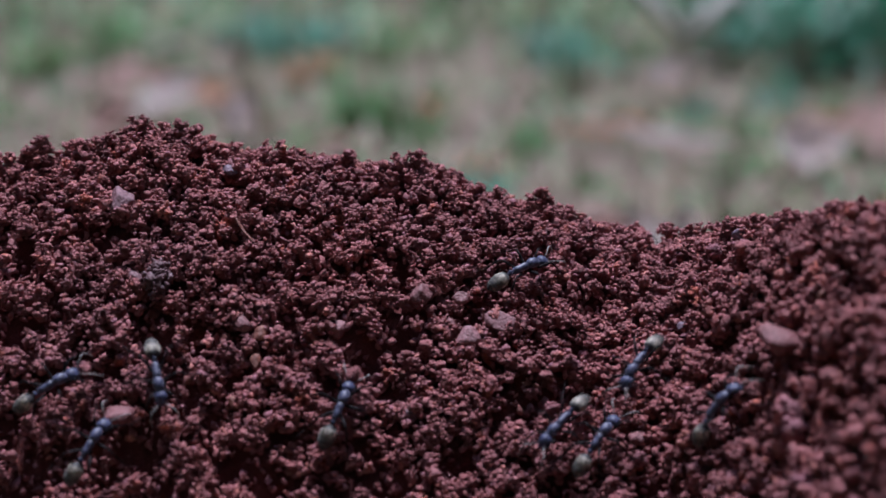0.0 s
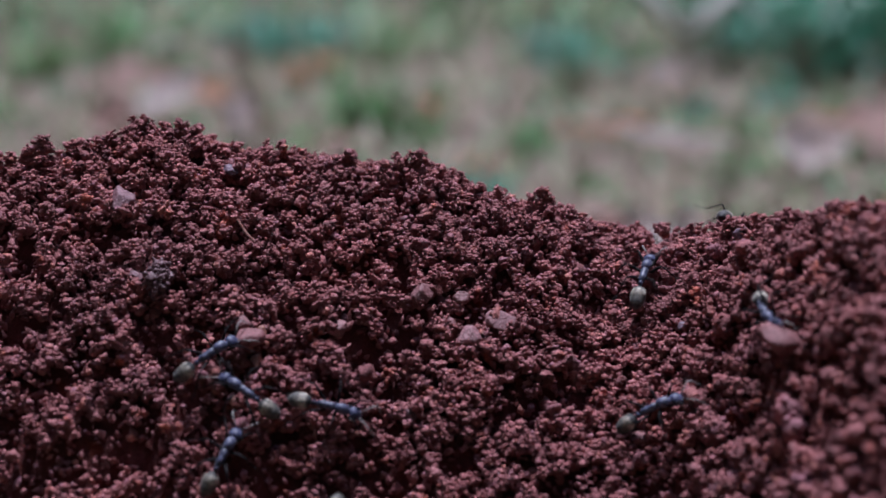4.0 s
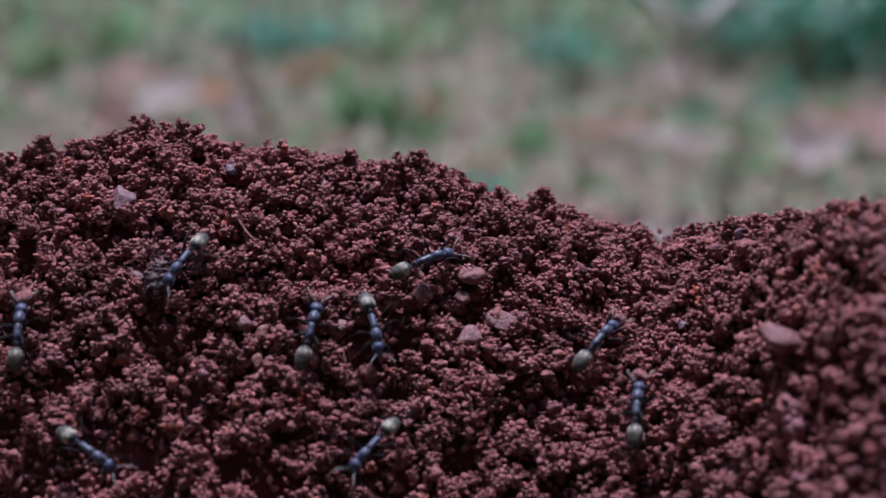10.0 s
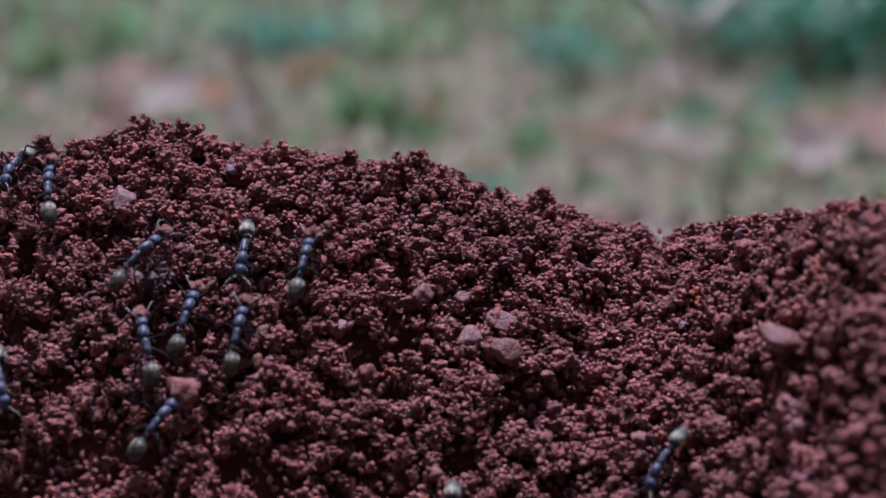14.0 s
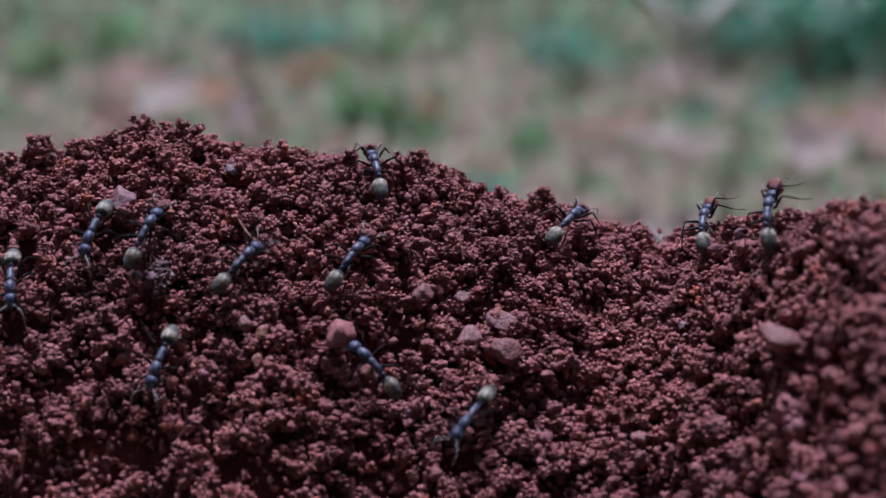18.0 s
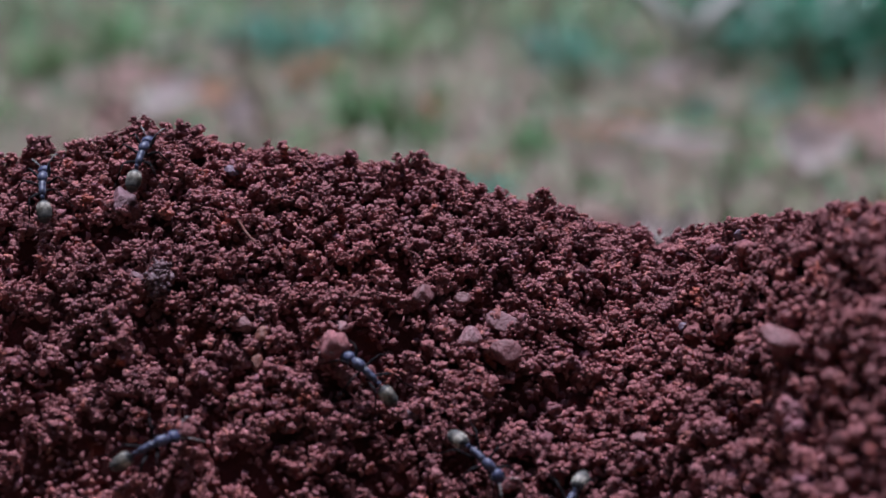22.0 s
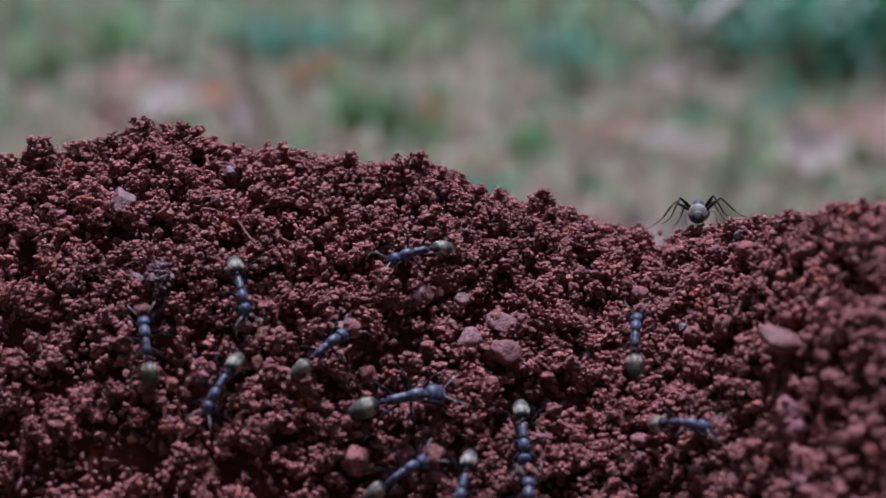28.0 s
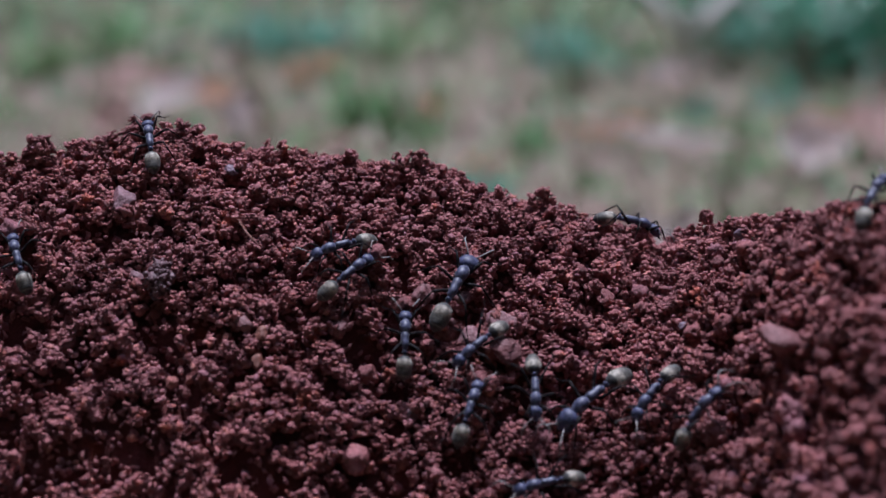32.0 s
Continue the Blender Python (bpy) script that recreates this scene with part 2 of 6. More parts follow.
# the larger dark cavities between the heaps: x, distance down the face, radius
CAVITIES = [(-0.011, 0.0263, 0.0023), (-0.0053, 0.0241, 0.0017), (-0.0393, 0.0264, 0.002), (-0.0367, 0.0296, 0.0015), (-0.0442, 0.0383, 0.0027), (-0.0389, 0.0382, 0.0017), (-0.0578, 0.0146, 0.0018), (-0.0563, 0.0081, 0.0015), (-0.0443, 0.015, 0.0013), (-0.0266, 0.0212, 0.0017), (0.0075, 0.0186, 0.002), (0.0044, 0.0202, 0.0014), (0.0111, 0.03, 0.0018), (0.0157, 0.0291, 0.0014), (0.0027, 0.0357, 0.0014), (0.0286, 0.0405, 0.0027), (0.0438, 0.0299, 0.002), (0.0387, 0.0304, 0.0018), (0.0476, 0.034, 0.0017), (0.0429, 0.0252, 0.0016), (0.0488, 0.0266, 0.0014), (-0.007, 0.0391, 0.0021), (-0.0225, 0.0417, 0.0019), (-0.0539, 0.0385, 0.002), (-0.0503, 0.0309, 0.0017), (-0.0343, 0.0324, 0.0015), (-0.0285, 0.0394, 0.0015), (-0.0558, 0.0413, 0.0023), (-0.0587, 0.0251, 0.0017), (-0.0136, 0.0412, 0.0016), (-0.0372, 0.0428, 0.0019), (-0.0588, 0.0185, 0.0014)]
# extra pits, added to put shade into the lower face and near flank
DARKENING_PITS = np.concatenate([np.stack([rng.uniform(-0.066, -0.03, 60), rng.uniform(0.03, 0.062, 60), rng.uniform(0.001, 0.0019, 60), rng.uniform(0.002, 0.0035, 60)], 1),
                       np.stack([rng.uniform(-0.03, 0.06, 20), rng.uniform(0.038, 0.062, 20), rng.uniform(0.001, 0.0016, 20), rng.uniform(0.002, 0.003, 20)], 1),
                       np.stack([rng.uniform(0.034, 0.064, 85), rng.uniform(0.018, 0.058, 85), rng.uniform(0.0012, 0.0022, 85), rng.uniform(0.003, 0.005, 85)], 1)])
HOLLOWS = np.concatenate([HOLLOWS, DARKENING_PITS, [(x, d, r * 1.35, 0.006) for x, d, r in CAVITIES]])


def hollow(x, y):
    """Depth of the small pits between the heaped crumbs, with the added darkening ones."""
    d = crest_y(x) - y
    out = np.zeros(np.shape(x))
    for hx, hd, r, deep in HOLLOWS:
        near = np.abs(np.asarray(x) - hx) < 3 * r
        out[near] = np.maximum(out[near], deep * np.exp(-((x[near] - hx) ** 2 + ((d[near] - hd) * 1.25) ** 2) / (r * r)))
    return out


def build_mound():
    xs = np.concatenate([np.linspace(-0.26, -0.082, 60), np.linspace(-0.08, 0.08, 181), np.linspace(0.082, 0.26, 60)])
    ys = np.concatenate([np.linspace(-0.20, -0.092, 40), np.linspace(-0.09, 0.02, 125), np.linspace(0.022, 0.22, 60)])
    gx, gy = np.meshgrid(xs, ys)
    z = mound_z(gx, gy)
    r = rng.normal(0, 1, gx.shape)
    r = (r + np.roll(r, 1, 0) + np.roll(r, 1, 1) + np.roll(r, (1, 1), (0, 1))) / 2
    z = z - (0.0034 + hollow(gx, gy)) * (z > 0.002) + 0.0004 * r * (z > 0.002)
    v = np.stack([gx, gy, z], -1).reshape(-1, 3)
    w, h = len(xs), len(ys)
    i = (np.arange(h - 1)[:, None] * w + np.arange(w - 1)[None]).ravel()
    tris = np.concatenate([np.stack([i, i + 1, i + w + 1], 1), np.stack([i, i + w + 1, i + w], 1)])
    ob = quick_tris("soil_mound", v, tris, SHADED_BED)
    return tagged(ob, "heaped mound of loose crumbly red-brown soil", "soil mound", kind="structure")


# the soil at a third of its colour, painting shade into the gaps
SHADED_BED = soil_material("shaded_red_soil_bed", (0.12, 0.035, 0.034), (0.13, 0.038, 0.037), (0.14, 0.042, 0.041), False, 1.0, 0.1)
mound = build_mound()


def crumb_shapes(count, subdiv, rough, seed, ragged=0.085, flat=0.62):
    """Templates of irregular crumbs: balls pushed in and out by small knobs."""
    out = []
    g = np.random.default_rng(seed)
    for k in range(count):
        bm = bmesh.new()
        bmesh.ops.create_icosphere(bm, subdivisions=subdiv, radius=1.0)
        v = np.array([q.co[:] for q in bm.verts])
        f = np.array([[q.index for q in t.verts] for t in bm.faces])
        bm.free()
        knobs = g.normal(0, 1, (16, 3))
        knobs /= np.linalg.norm(knobs, axis=1)[:, None]
        near = v @ knobs.T
        r = 0.72 + rough * (np.max(near, axis=1) - 0.72) * 2.2 + g.normal(0, ragged, len(v))
        v = v * r[:, None] * g.uniform(flat, 1.25, 3)
        out.append((v, f))
    return out


def scatter_mesh(name, shapes, place, size, seed, mat, parent, smooth=False, level=1.0):
    """Many crumbs as one mesh, each turned and sized at random; level below 1: pressed flat."""
    g = np.random.default_rng(seed)
    n = len(place)
    q = g.normal(0, 1, (n, 4))
    q /= np.linalg.norm(q, axis=1)[:, None]
    a, b, c, d = q.T
    rot = np.stack([1 - 2 * (c * c + d * d), 2 * (b * c - a * d), 2 * (b * d + a * c), 2 * (b * c + a * d), 1 - 2 * (b * b + d * d), 2 * (c * d - a * b),
                    2 * (b * d - a * c), 2 * (c * d + a * b), 1 - 2 * (b * b + c * c)], 1).reshape(n, 3, 3)
    which = g.integers(0, len(shapes), n)
    vs, fs, base = [], [], 0
    for k, (v, f) in enumerate(shapes):
        ix = np.nonzero(which == k)[0]
        w = np.einsum("nij,vj->nvi", rot[ix], v) * np.array([1.0, 1.0, level]) * size[ix][:, None, None] + place[ix][:, None]
        vs.append(w.reshape(-1, 3))
        fs.append((f[None] + (base + np.arange(len(ix)) * len(v))[:, None, None]).reshape(-1, 3))
        base += len(ix) * len(v)
    ob = quick_tris(name, np.concatenate(vs), np.concatenate(fs), mat, parent, smooth)
    return tagged(ob, kind="stuff")


def face_points(n, g, x0, x1, d0, d1):
    """Places on the mound, from d0 in front of the crest to d1 behind it."""
    x = g.uniform(x0, x1, n)
    y = crest_y(x) - g.uniform(d1, d0, n)
    return np.stack([x, y, mound_z(x, y)], 1)


def honeycomb(step, g, x0, x1, d0, d1):
    """Jittered places on the mound about step apart along the slope."""
    out = []
    for j, d in enumerate(np.arange(d1, d0, step * 0.66)):
        x = np.arange(x0, x1, step) + (step / 2 if j % 2 else 0)
        x = x + g.uniform(-0.42, 0.42, len(x)) * step
        y = crest_y(x) - d + g.uniform(-0.32, 0.32, len(x)) * step
        out.append(np.stack([x, y, mound_z(x, y)], 1))
    return np.concatenate(out)


# small heaps that stand up along the crest: x, top, in millimetres
HEAPS = [(-63.5, 118.0), (-62.6, 118.0), (-60.2, 118.4), (-59.0, 119.7), (-57.8, 120.5), (-57.0, 119.5), (-54.2, 119.2), (-52.8, 119.8), (-51.2, 119.7), (-49.4, 120.3), (-47.9, 120.8), (-45.6, 121.6),
         (-44.5, 122.8), (-43.5, 123.2), (-42.2, 122.1), (-40.1, 122.4), (-38.2, 122.8), (-37.2, 122.2), (-35.4, 122.2), (-31.5, 119.3), (-29.7, 119.3), (-25.2, 119.2), (-23.0, 119.4), (-20.0, 118.4),
         (-14.0, 118.4), (-13.0, 118.3), (-8.4, 116.8), (-6.3, 117.8), (-4.6, 118.2), (-3.0, 118.4), (-0.6, 116.1), (2.5, 115.0), (5.2, 113.3), (8.0, 112.7), (13.4, 112.5), (14.8, 112.7),
         (18.8, 109.8), (20.2, 109.0), (23.8, 107.4), (26.0, 106.9), (40.2, 111.2), (43.0, 113.4), (46.2, 115.6), (51.0, 118.6), (53.8, 120.8)]


def crest_heaps(g):
    """Clusters piled on the crest's little heaps, narrow at the top and wider below."""
    out = []
    for x, z in HEAPS:
        for k in range(11):
            wide = 0.00025 + 0.00011 * k
            px = x * 0.001 + g.normal(0, wide)
            py = float(crest_y(x * 0.001)) + g.normal(0, wide)
            out.append((px, py, z * 0.001 - 0.0002 - 0.00035 * k + g.normal(0, 0.0001)))
    return np.array(out)


def cluster_grains(c, big, g, density, size=-8.1, spread=0.36, most=0.00065):
    """Grains stuck round the cores at c."""
    count = np.clip((big / 0.001) ** 2 * density + g.uniform(0, 3, len(c)), 4, 44).astype(int)
    ix = np.repeat(np.arange(len(c)), count)
    d = g.normal(0, 1, (len(ix), 3)) + np.array([0, -0.35, 0.6])
    d /= np.linalg.norm(d, axis=1)[:, None]
    p = c[ix] + d * (big[ix] * g.uniform(0.62, 1.12, len(ix)))[:, None]
    return p, np.clip(g.lognormal(size, spread, len(ix)), 0.00014, most)


def round_shapes(count, seed, ragged=0.1, flat=0.68):
    """Templates of rounded soil grains of 48 triangles, each a lumpy ball."""
    g = np.random.default_rng(seed)
    bm = bmesh.new()
    bmesh.ops.create_cube(bm, size=2.0)
    bmesh.ops.subdivide_edges(bm, edges=bm.edges[:], cuts=1, use_grid_fill=True)
    bmesh.ops.triangulate(bm, faces=bm.faces[:])
    v0 = np.array([q.co.normalized()[:] for q in bm.verts])
    f = np.array([[q.index for q in t.verts] for t in bm.faces])
    bm.free()
    out = []
    for k in range(count):
        knobs = g.normal(0, 1, (7, 3))
        knobs /= np.linalg.norm(knobs, axis=1)[:, None]
        r = 0.82 + 0.5 * (np.max(v0 @ knobs.T, axis=1) - 0.78) + g.normal(0, ragged, len(v0))
        out.append((v0 * r[:, None] * g.uniform(flat, 1.25, 3), f))
    return out


def build_crumbs():
    """Loose crumb structure: frilly clusters of small flakes at the crest, of rounder grains further down, with deep dark gaps between them."""
    g = np.random.default_rng(11)
    cores = crumb_shapes(24, 1, 0.8, 4, 0.14)
    flakes = crumb_shapes(40, 1, 0.7, 5, 0.36, 0.35)
    balls = round_shapes(40, 15, 0.2, 0.5)
    knobs = crumb_shapes(40, 1, 0.75, 25, 0.29, 0.45)
    for name, d0, d1, step, shapes, dense, size, most in (("crumb_cluster", 0.024, -0.007, 0.0019, knobs, 23.0, -8.27, 0.0005),
                                                          ("middle_crumb_cluster", 0.042, 0.024, 0.0018, knobs, 21.0, -8.14, 0.0006),
                                                          ("lower_crumb_cluster", 0.064, 0.042, 0.00185, balls, 9.5, -7.93, 0.00075)):
        c = honeycomb(step, g, -0.076, 0.076, d0, d1)
        c = c[g.uniform(0, 1, len(c)) > 0.06]
        big = np.clip(g.lognormal(-6.93, 0.36, len(c)), 0.0005, 0.002)
        pit = hollow(c[:, 0], c[:, 1])
        c[:, 2] += g.uniform(-0.0024 if d1 > 0.03 else -0.0017, 0.0002, len(c)) - (big - 0.0009) * 0.35 - pit * 1.3
        c, big = c[pit < 0.0016], big[pit < 0.0016]
        if d1 < 0:
            h = crest_heaps(g)
            c, big = np.concatenate([c, h]), np.concatenate([big, g.uniform(0.00045, 0.0008, len(h))])
        scatter_mesh(name + "_cores", cores, c, big * 0.7, 6, SOIL, mound)
        p, s = cluster_grains(c, big, g, dense, size, 0.36, most)
        scatter_mesh(name + "_grains", shapes, p, s * (1.0 if d1 > 0.03 else 1.1), 7, SOIL, mound, d1 > 0.03, 1.0 if d1 > 0.03 else 0.72)
    c = honeycomb(0.0017, g, 0.029, 0.074, 0.06, -0.002)
    c[:, 2] -= g.uniform(0.0002, 0.0034, len(c)) + hollow(c[:, 0], c[:, 1]) * 1.3
    big = g.uniform(0.0006, 0.0012, len(c))
    scatter_mesh("flank_crumb_cores", cores, c, big * 0.74, 17, SOIL, mound, True)
    p, s = cluster_grains(c, big, g, 6.0)
    scatter_mesh("flank_crumb_grains", flakes, p, s, 18, SOIL, mound)
    c = face_points(9000, g, -0.075, 0.075, 0.072, 0.0)
    pit = hollow(c[:, 0], c[:, 1])
    c, pit = c[pit > 0.0012][:2600], pit[pit > 0.0012][:2600]
    c[:, 2] -= 0.0012 + pit * g.uniform(0.75, 1.1, len(c))
    scatter_mesh("cavity_crumbs", flakes, c, g.uniform(0.0003, 0.0006, len(c)), 19, SOIL, mound)
    c = honeycomb(0.00135, g, -0.072, 0.072, 0.062, -0.009)
    c[:, 2] -= g.uniform(0.0016, 0.003, len(c)) + hollow(c[:, 0], c[:, 1])
    scatter_mesh("buried_crumbs", flakes, c, g.uniform(0.0004, 0.0008, len(c)), 16, SOIL, mound)
    p = face_points(2600, g, -0.21, 0.21, 0.16, -0.15)
    s = np.clip(g.lognormal(-6.7, 0.35, len(p)), 0.0005, 0.0025)
    s = np.where(p[:, 1] > crest_y(p[:, 0]), np.minimum(s, 0.0008), s)
    keep = (np.abs(p[:, 0]) > 0.077) | (p[:, 1] < crest_y(p[:, 0]) - 0.072) | (p[:, 1] > crest_y(p[:, 0]) + 0.007)
    scatter_mesh("outer_crumbs", crumb_shapes(12, 1, 0.5, 9, 0.15), p[keep], s[keep], 8, SOIL, mound)


build_crumbs()


def cluster_mesh(name, grains, seed, size):
    """A unit clod: a lumpy core with grains stuck all over it, as one mesh."""
    g = np.random.default_rng(seed)
    (cv, cf), *rest = crumb_shapes(1, 2, 0.7, seed, 0.1) + round_shapes(4, seed + 1, 0.14, 0.6)
    vs, fs, base = [cv * 0.78], [cf], len(cv)
    for k in range(grains):
        v, f = rest[k % 4]
        d = g.normal(0, 1, 3)
        d /= np.linalg.norm(d)
        turn = np.array(Euler(g.uniform(0, 6.28, 3)).to_matrix())
        vs.append(v @ turn.T * size * g.uniform(0.6, 1.35) + d * g.uniform(0.62, 0.95) * np.array([1.0, 0.9, 0.8]))
        fs.append(f + base)
        base += len(v)
    me = bpy.data.meshes.new(name)
    me.from_pydata(np.concatenate(vs).tolist(), [], np.concatenate(fs).tolist())
    me.polygons.foreach_set("use_smooth", [True] * len(me.polygons))
    me.materials.append(SOIL_PIECE)
    return me


def build_flank_clods():
    """Larger crumbly clods that make up the near flank, each a piece of its own on shared meshes."""
    g = np.random.default_rng(57)
    meshes = [cluster_mesh("clod", 12, 200 + k, 0.4) for k in range(8)]
    k = 0
    for x, y, z in face_points(560, g, 0.036, 0.066, 0.05, 0.004):
        if k >= 290 or g.uniform() > ((x - 0.026) / 0.03) ** 1.5:
            continue
        r = float(np.clip(g.lognormal(-6.7, 0.33), 0.0008, 0.0023))
        ob = new("clod", meshes[k % len(meshes)])
        ob.parent = mound
        ob.matrix_basis = pose(x, y, z - 0.4 * r, *g.uniform(0, 360, 3)) @ Matrix.Scale(r, 4)
        k += 1


build_flank_clods()


def build_single_crumbs():
    """Larger crumbs that lie loose on the face, each a piece of its own on shared meshes."""
    g = np.random.default_rng(31)
    meshes = [cluster_mesh("crumb", 13, 300 + k, 0.34) for k in range(10)]
    for k, (x, y, z) in enumerate(face_points(260, g, -0.072, 0.072, 0.055, -0.004)):
        ob = new("crumb", meshes[k % len(meshes)])
        r = float(np.clip(g.lognormal(-7.0, 0.25), 0.0006, 0.0013))
        ob.parent = mound
        ob.matrix_basis = pose(x, y, z - 0.5 * r, *g.uniform(0, 360, 3)) @ Matrix.Scale(r, 4)


build_single_crumbs()


def on_mound(x, y, heading, lift=0.0008):
    """The pose of a thing that stands on the mound's face, turned to heading degrees (0: along +x, 90: up the face)."""
    e = 0.004
    gx = (mound_z(x + e, y) - mound_z(x - e, y)) / (2 * e)
    gy = (mound_z(x, y + e) - mound_z(x, y - e)) / (2 * e)
    up = Vector((-float(gx), -float(gy), 1)).normalized()
    c, s = math.cos(radians(heading)), math.sin(radians(heading))
    rise = float(mound_z(x + 0.002 * c, y + 0.002 * s) - mound_z(x - 0.006 * c, y - 0.006 * s)) / 0.008
    top = math.exp(-((float(crest_y(x)) - y) / 0.006) ** 2)
    fwd = Vector((c, s, rise * (1 + 0.5 * top)))
    fwd = (fwd - up * fwd.dot(up) * (1 - top)).normalized()
    up = (up - fwd * up.dot(fwd)).normalized()
    side = up.cross(fwd)
    m = Matrix((fwd, side, up)).transposed().to_4x4()
    m.translation = Vector((x, y, float(mound_z(x, y)))) + up * lift
    return m


# ---- pebbles in the mound ----
def pebble_mesh(r, mat, seed):
    """An angular pebble: a cube-ish ball cut by a few planes, edges worn."""
    g = np.random.default_rng(seed)
    bm = bmesh.new()
    bmesh.ops.create_icosphere(bm, subdivisions=4, radius=1.0)
    cuts = g.normal(0, 1, (9, 3))
    cuts /= np.linalg.norm(cuts, axis=1)[:, None]
    far = g.uniform(0.55, 0.85, 9)
    shift = Vector(g.uniform(0, 40, 3))
    size = g.uniform(0.75, 1.15, 3) * np.array([1, 1, 0.62])
    for v in bm.verts:
        p = np.array(v.co[:])
        over = (cuts @ p) / far
        p = p / max(1.0, over.max()) * (1 + 0.1 * noise.noise(v.co * 2.3 + shift) + 0.05 * noise.noise(v.co * 7 + shift))
        v.co = Vector(p * size * r * 0.98)
    me = bpy.data.meshes.new("pebble")
    bm.to_mesh(me)
    bm.free()
    me.polygons.foreach_set("use_smooth", [True] * len(me.polygons))
    me.materials.append(mat)
    return me


PEBBLES = []


def stone(x, y, r, mat, label, proud=0.0, level=False):
    """A pebble sunk in the face of the mound; a level one leans less than the face, as a slab does on a steep flank."""
    k = len(PEBBLES)
    ob = new("pebble", pebble_mesh(r, mat, 100 + k))
    m = on_mound(x, y, 40 * k, proud - 0.0003 - r * 0.14)
    ob.matrix_world = Matrix.Translation(m.translation + Vector((-0.0004, -0.0008, 0))) @ pose(0, 0, 0, 26, 0, 70) if level else m
    PEBBLES.append(ob)
    return tagged(ob, label, "pebble", "pebbles in the mound")


stone(-0.0450, -0.0099, 0.0023, STONE_MAUVE, "dusty mauve angular pebble half sunk in soil")
stone(-0.0301, -0.0031, 0.0013, STONE_GREY, "small mauve-grey pebble lying in the soil")
stone(-0.0028, -0.0183, 0.0018, STONE_PINK, "dusty pink angular pebble half sunk in soil", 0.0008)
stone(0.0083, -0.0203, 0.0022, STONE_PALE, "dusty pink angular pebble half sunk in soil")
stone(0.0036, -0.0229, 0.0022, STONE_PALE, "dusty pink angular pebble half sunk in soil", 0.0009)
stone(0.0010, -0.0214, 0.0014, STONE_PINK, "dusty pink angular pebble half sunk in soil")
stone(0.0442, -0.0405, 0.0037, STONE_RED, "dusty red-pink slab of stone half sunk in soil", 0.0009, True)
stone(0.0412, -0.0142, 0.0016, STONE_GREY, "small mauve-grey pebble lying in the soil")
stone(0.0513, -0.0402, 0.0023, STONE_RED, "dusty pink angular pebble half sunk in soil")
stone(0.0026, -0.0178, 0.0015, STONE_PINK, "small dusty pink pebble lying in the soil", 0.0006)
stone(0.0025, -0.0110, 0.0008, STONE_OCHRE, "small ochre pebble among soil crumbs")
stone(-0.0249, -0.0289, 0.0011, STONE_OCHRE, "small ochre pebble among soil crumbs")
stone(-0.0041, -0.0312, 0.0010, STONE_MAUVE, "small dusty mauve pebble lying in the soil")
stone(-0.0277, -0.0324, 0.0012, STONE_OCHRE, "small ochre pebble among soil crumbs")
stone(0.0441, -0.0363, 0.0012, STONE_OCHRE, "small ochre pebble among soil crumbs")
stone(0.0479, -0.0413, 0.0010, STONE_OCHRE, "small ochre pebble among soil crumbs")
stone(0.0081, -0.0083, 0.0007, STONE_GREY, "small mauve-grey pebble lying in the soil")
stone(-0.0420, -0.0201, 0.0013, STONE_MAUVE, "small dusty mauve pebble lying in the soil")
# a pebble added to stand in for a small white glint
stone(0.0325, -0.0217, 0.0008, STONE_GREY, "small mauve-grey pebble lying in the soil")
stone(-0.0270, -0.0252, 0.0015, STONE_PINK, "dusty pink angular pebble half sunk in soil")
stone(0.0260, -0.0338, 0.0016, STONE_RED, "dusty red angular pebble half sunk in soil")
stone(-0.0141, -0.0238, 0.0015, STONE_PINK, "dusty pink angular pebble half sunk in soil")
stone(-0.0243, -0.0262, 0.0011, STONE_OCHRE, "small ochre pebble among soil crumbs")
ROLLED = tagged(new("pebble", pebble_mesh(0.0022, STONE_RED, 77)), "pink clod dragged by an ant, then rolled downhill", "pebble", "pebbles in the mound")


def dry_stem():
    """A short dry stalk stuck in the face of the mound."""
    bm = bmesh.new()
    tube(bm, [(-0.0282, -0.0159, 0.1128), (-0.0271, -0.0172, 0.1115), (-0.0258, -0.0185, 0.1104)], [0.00014, 0.00018, 0.00013], 6)
    me = bpy.data.meshes.new("dry_stem")
    bm.to_mesh(me)
    bm.free()
    me.materials.append(STONE_OCHRE)
    tagged(new("dry_stem", me), "short thin brown stalk stuck in the soil", "twig")


dry_stem()


def soil_clod(r, tall, seed, label, mat=SOIL):
    """A clod of stuck-together crumbs that ants drag about on the crest; its foot is at its origin."""
    g = np.random.default_rng(seed)
    c = g.normal(0, 1, (12, 3))
    c = c / np.linalg.norm(c, axis=1)[:, None] * (r * g.uniform(0.2, 0.75, 12))[:, None]
    big = r * g.uniform(0.3, 0.55, 12)
    p, s = cluster_grains(c, big, g, 22.0)
    p, s = np.concatenate([c, p]), np.concatenate([big * 0.85, s])
    p[:, 2] = p[:, 2] * tall + r * tall * 0.8
    ob = scatter_mesh("soil_clod", crumb_shapes(12, 2, 0.7, seed, 0.2, 0.45), p, s, seed, mat, None)
    del ob["kind"]
    return tagged(ob, label, "soil clod", "clods on the mound")


CREST_CLOD = soil_clod(0.0014, 1.5, 71, "upright clod of red crumbs dropped on the crest")
DROPPED_CLOD = soil_clod(0.0011, 1.1, 72, "small round clod of red soil laid down by an ant")
NOTCH_CLOD = soil_clod(0.0013, 1.0, 73, "loose clod of red crumbs beside the dip in the crest")
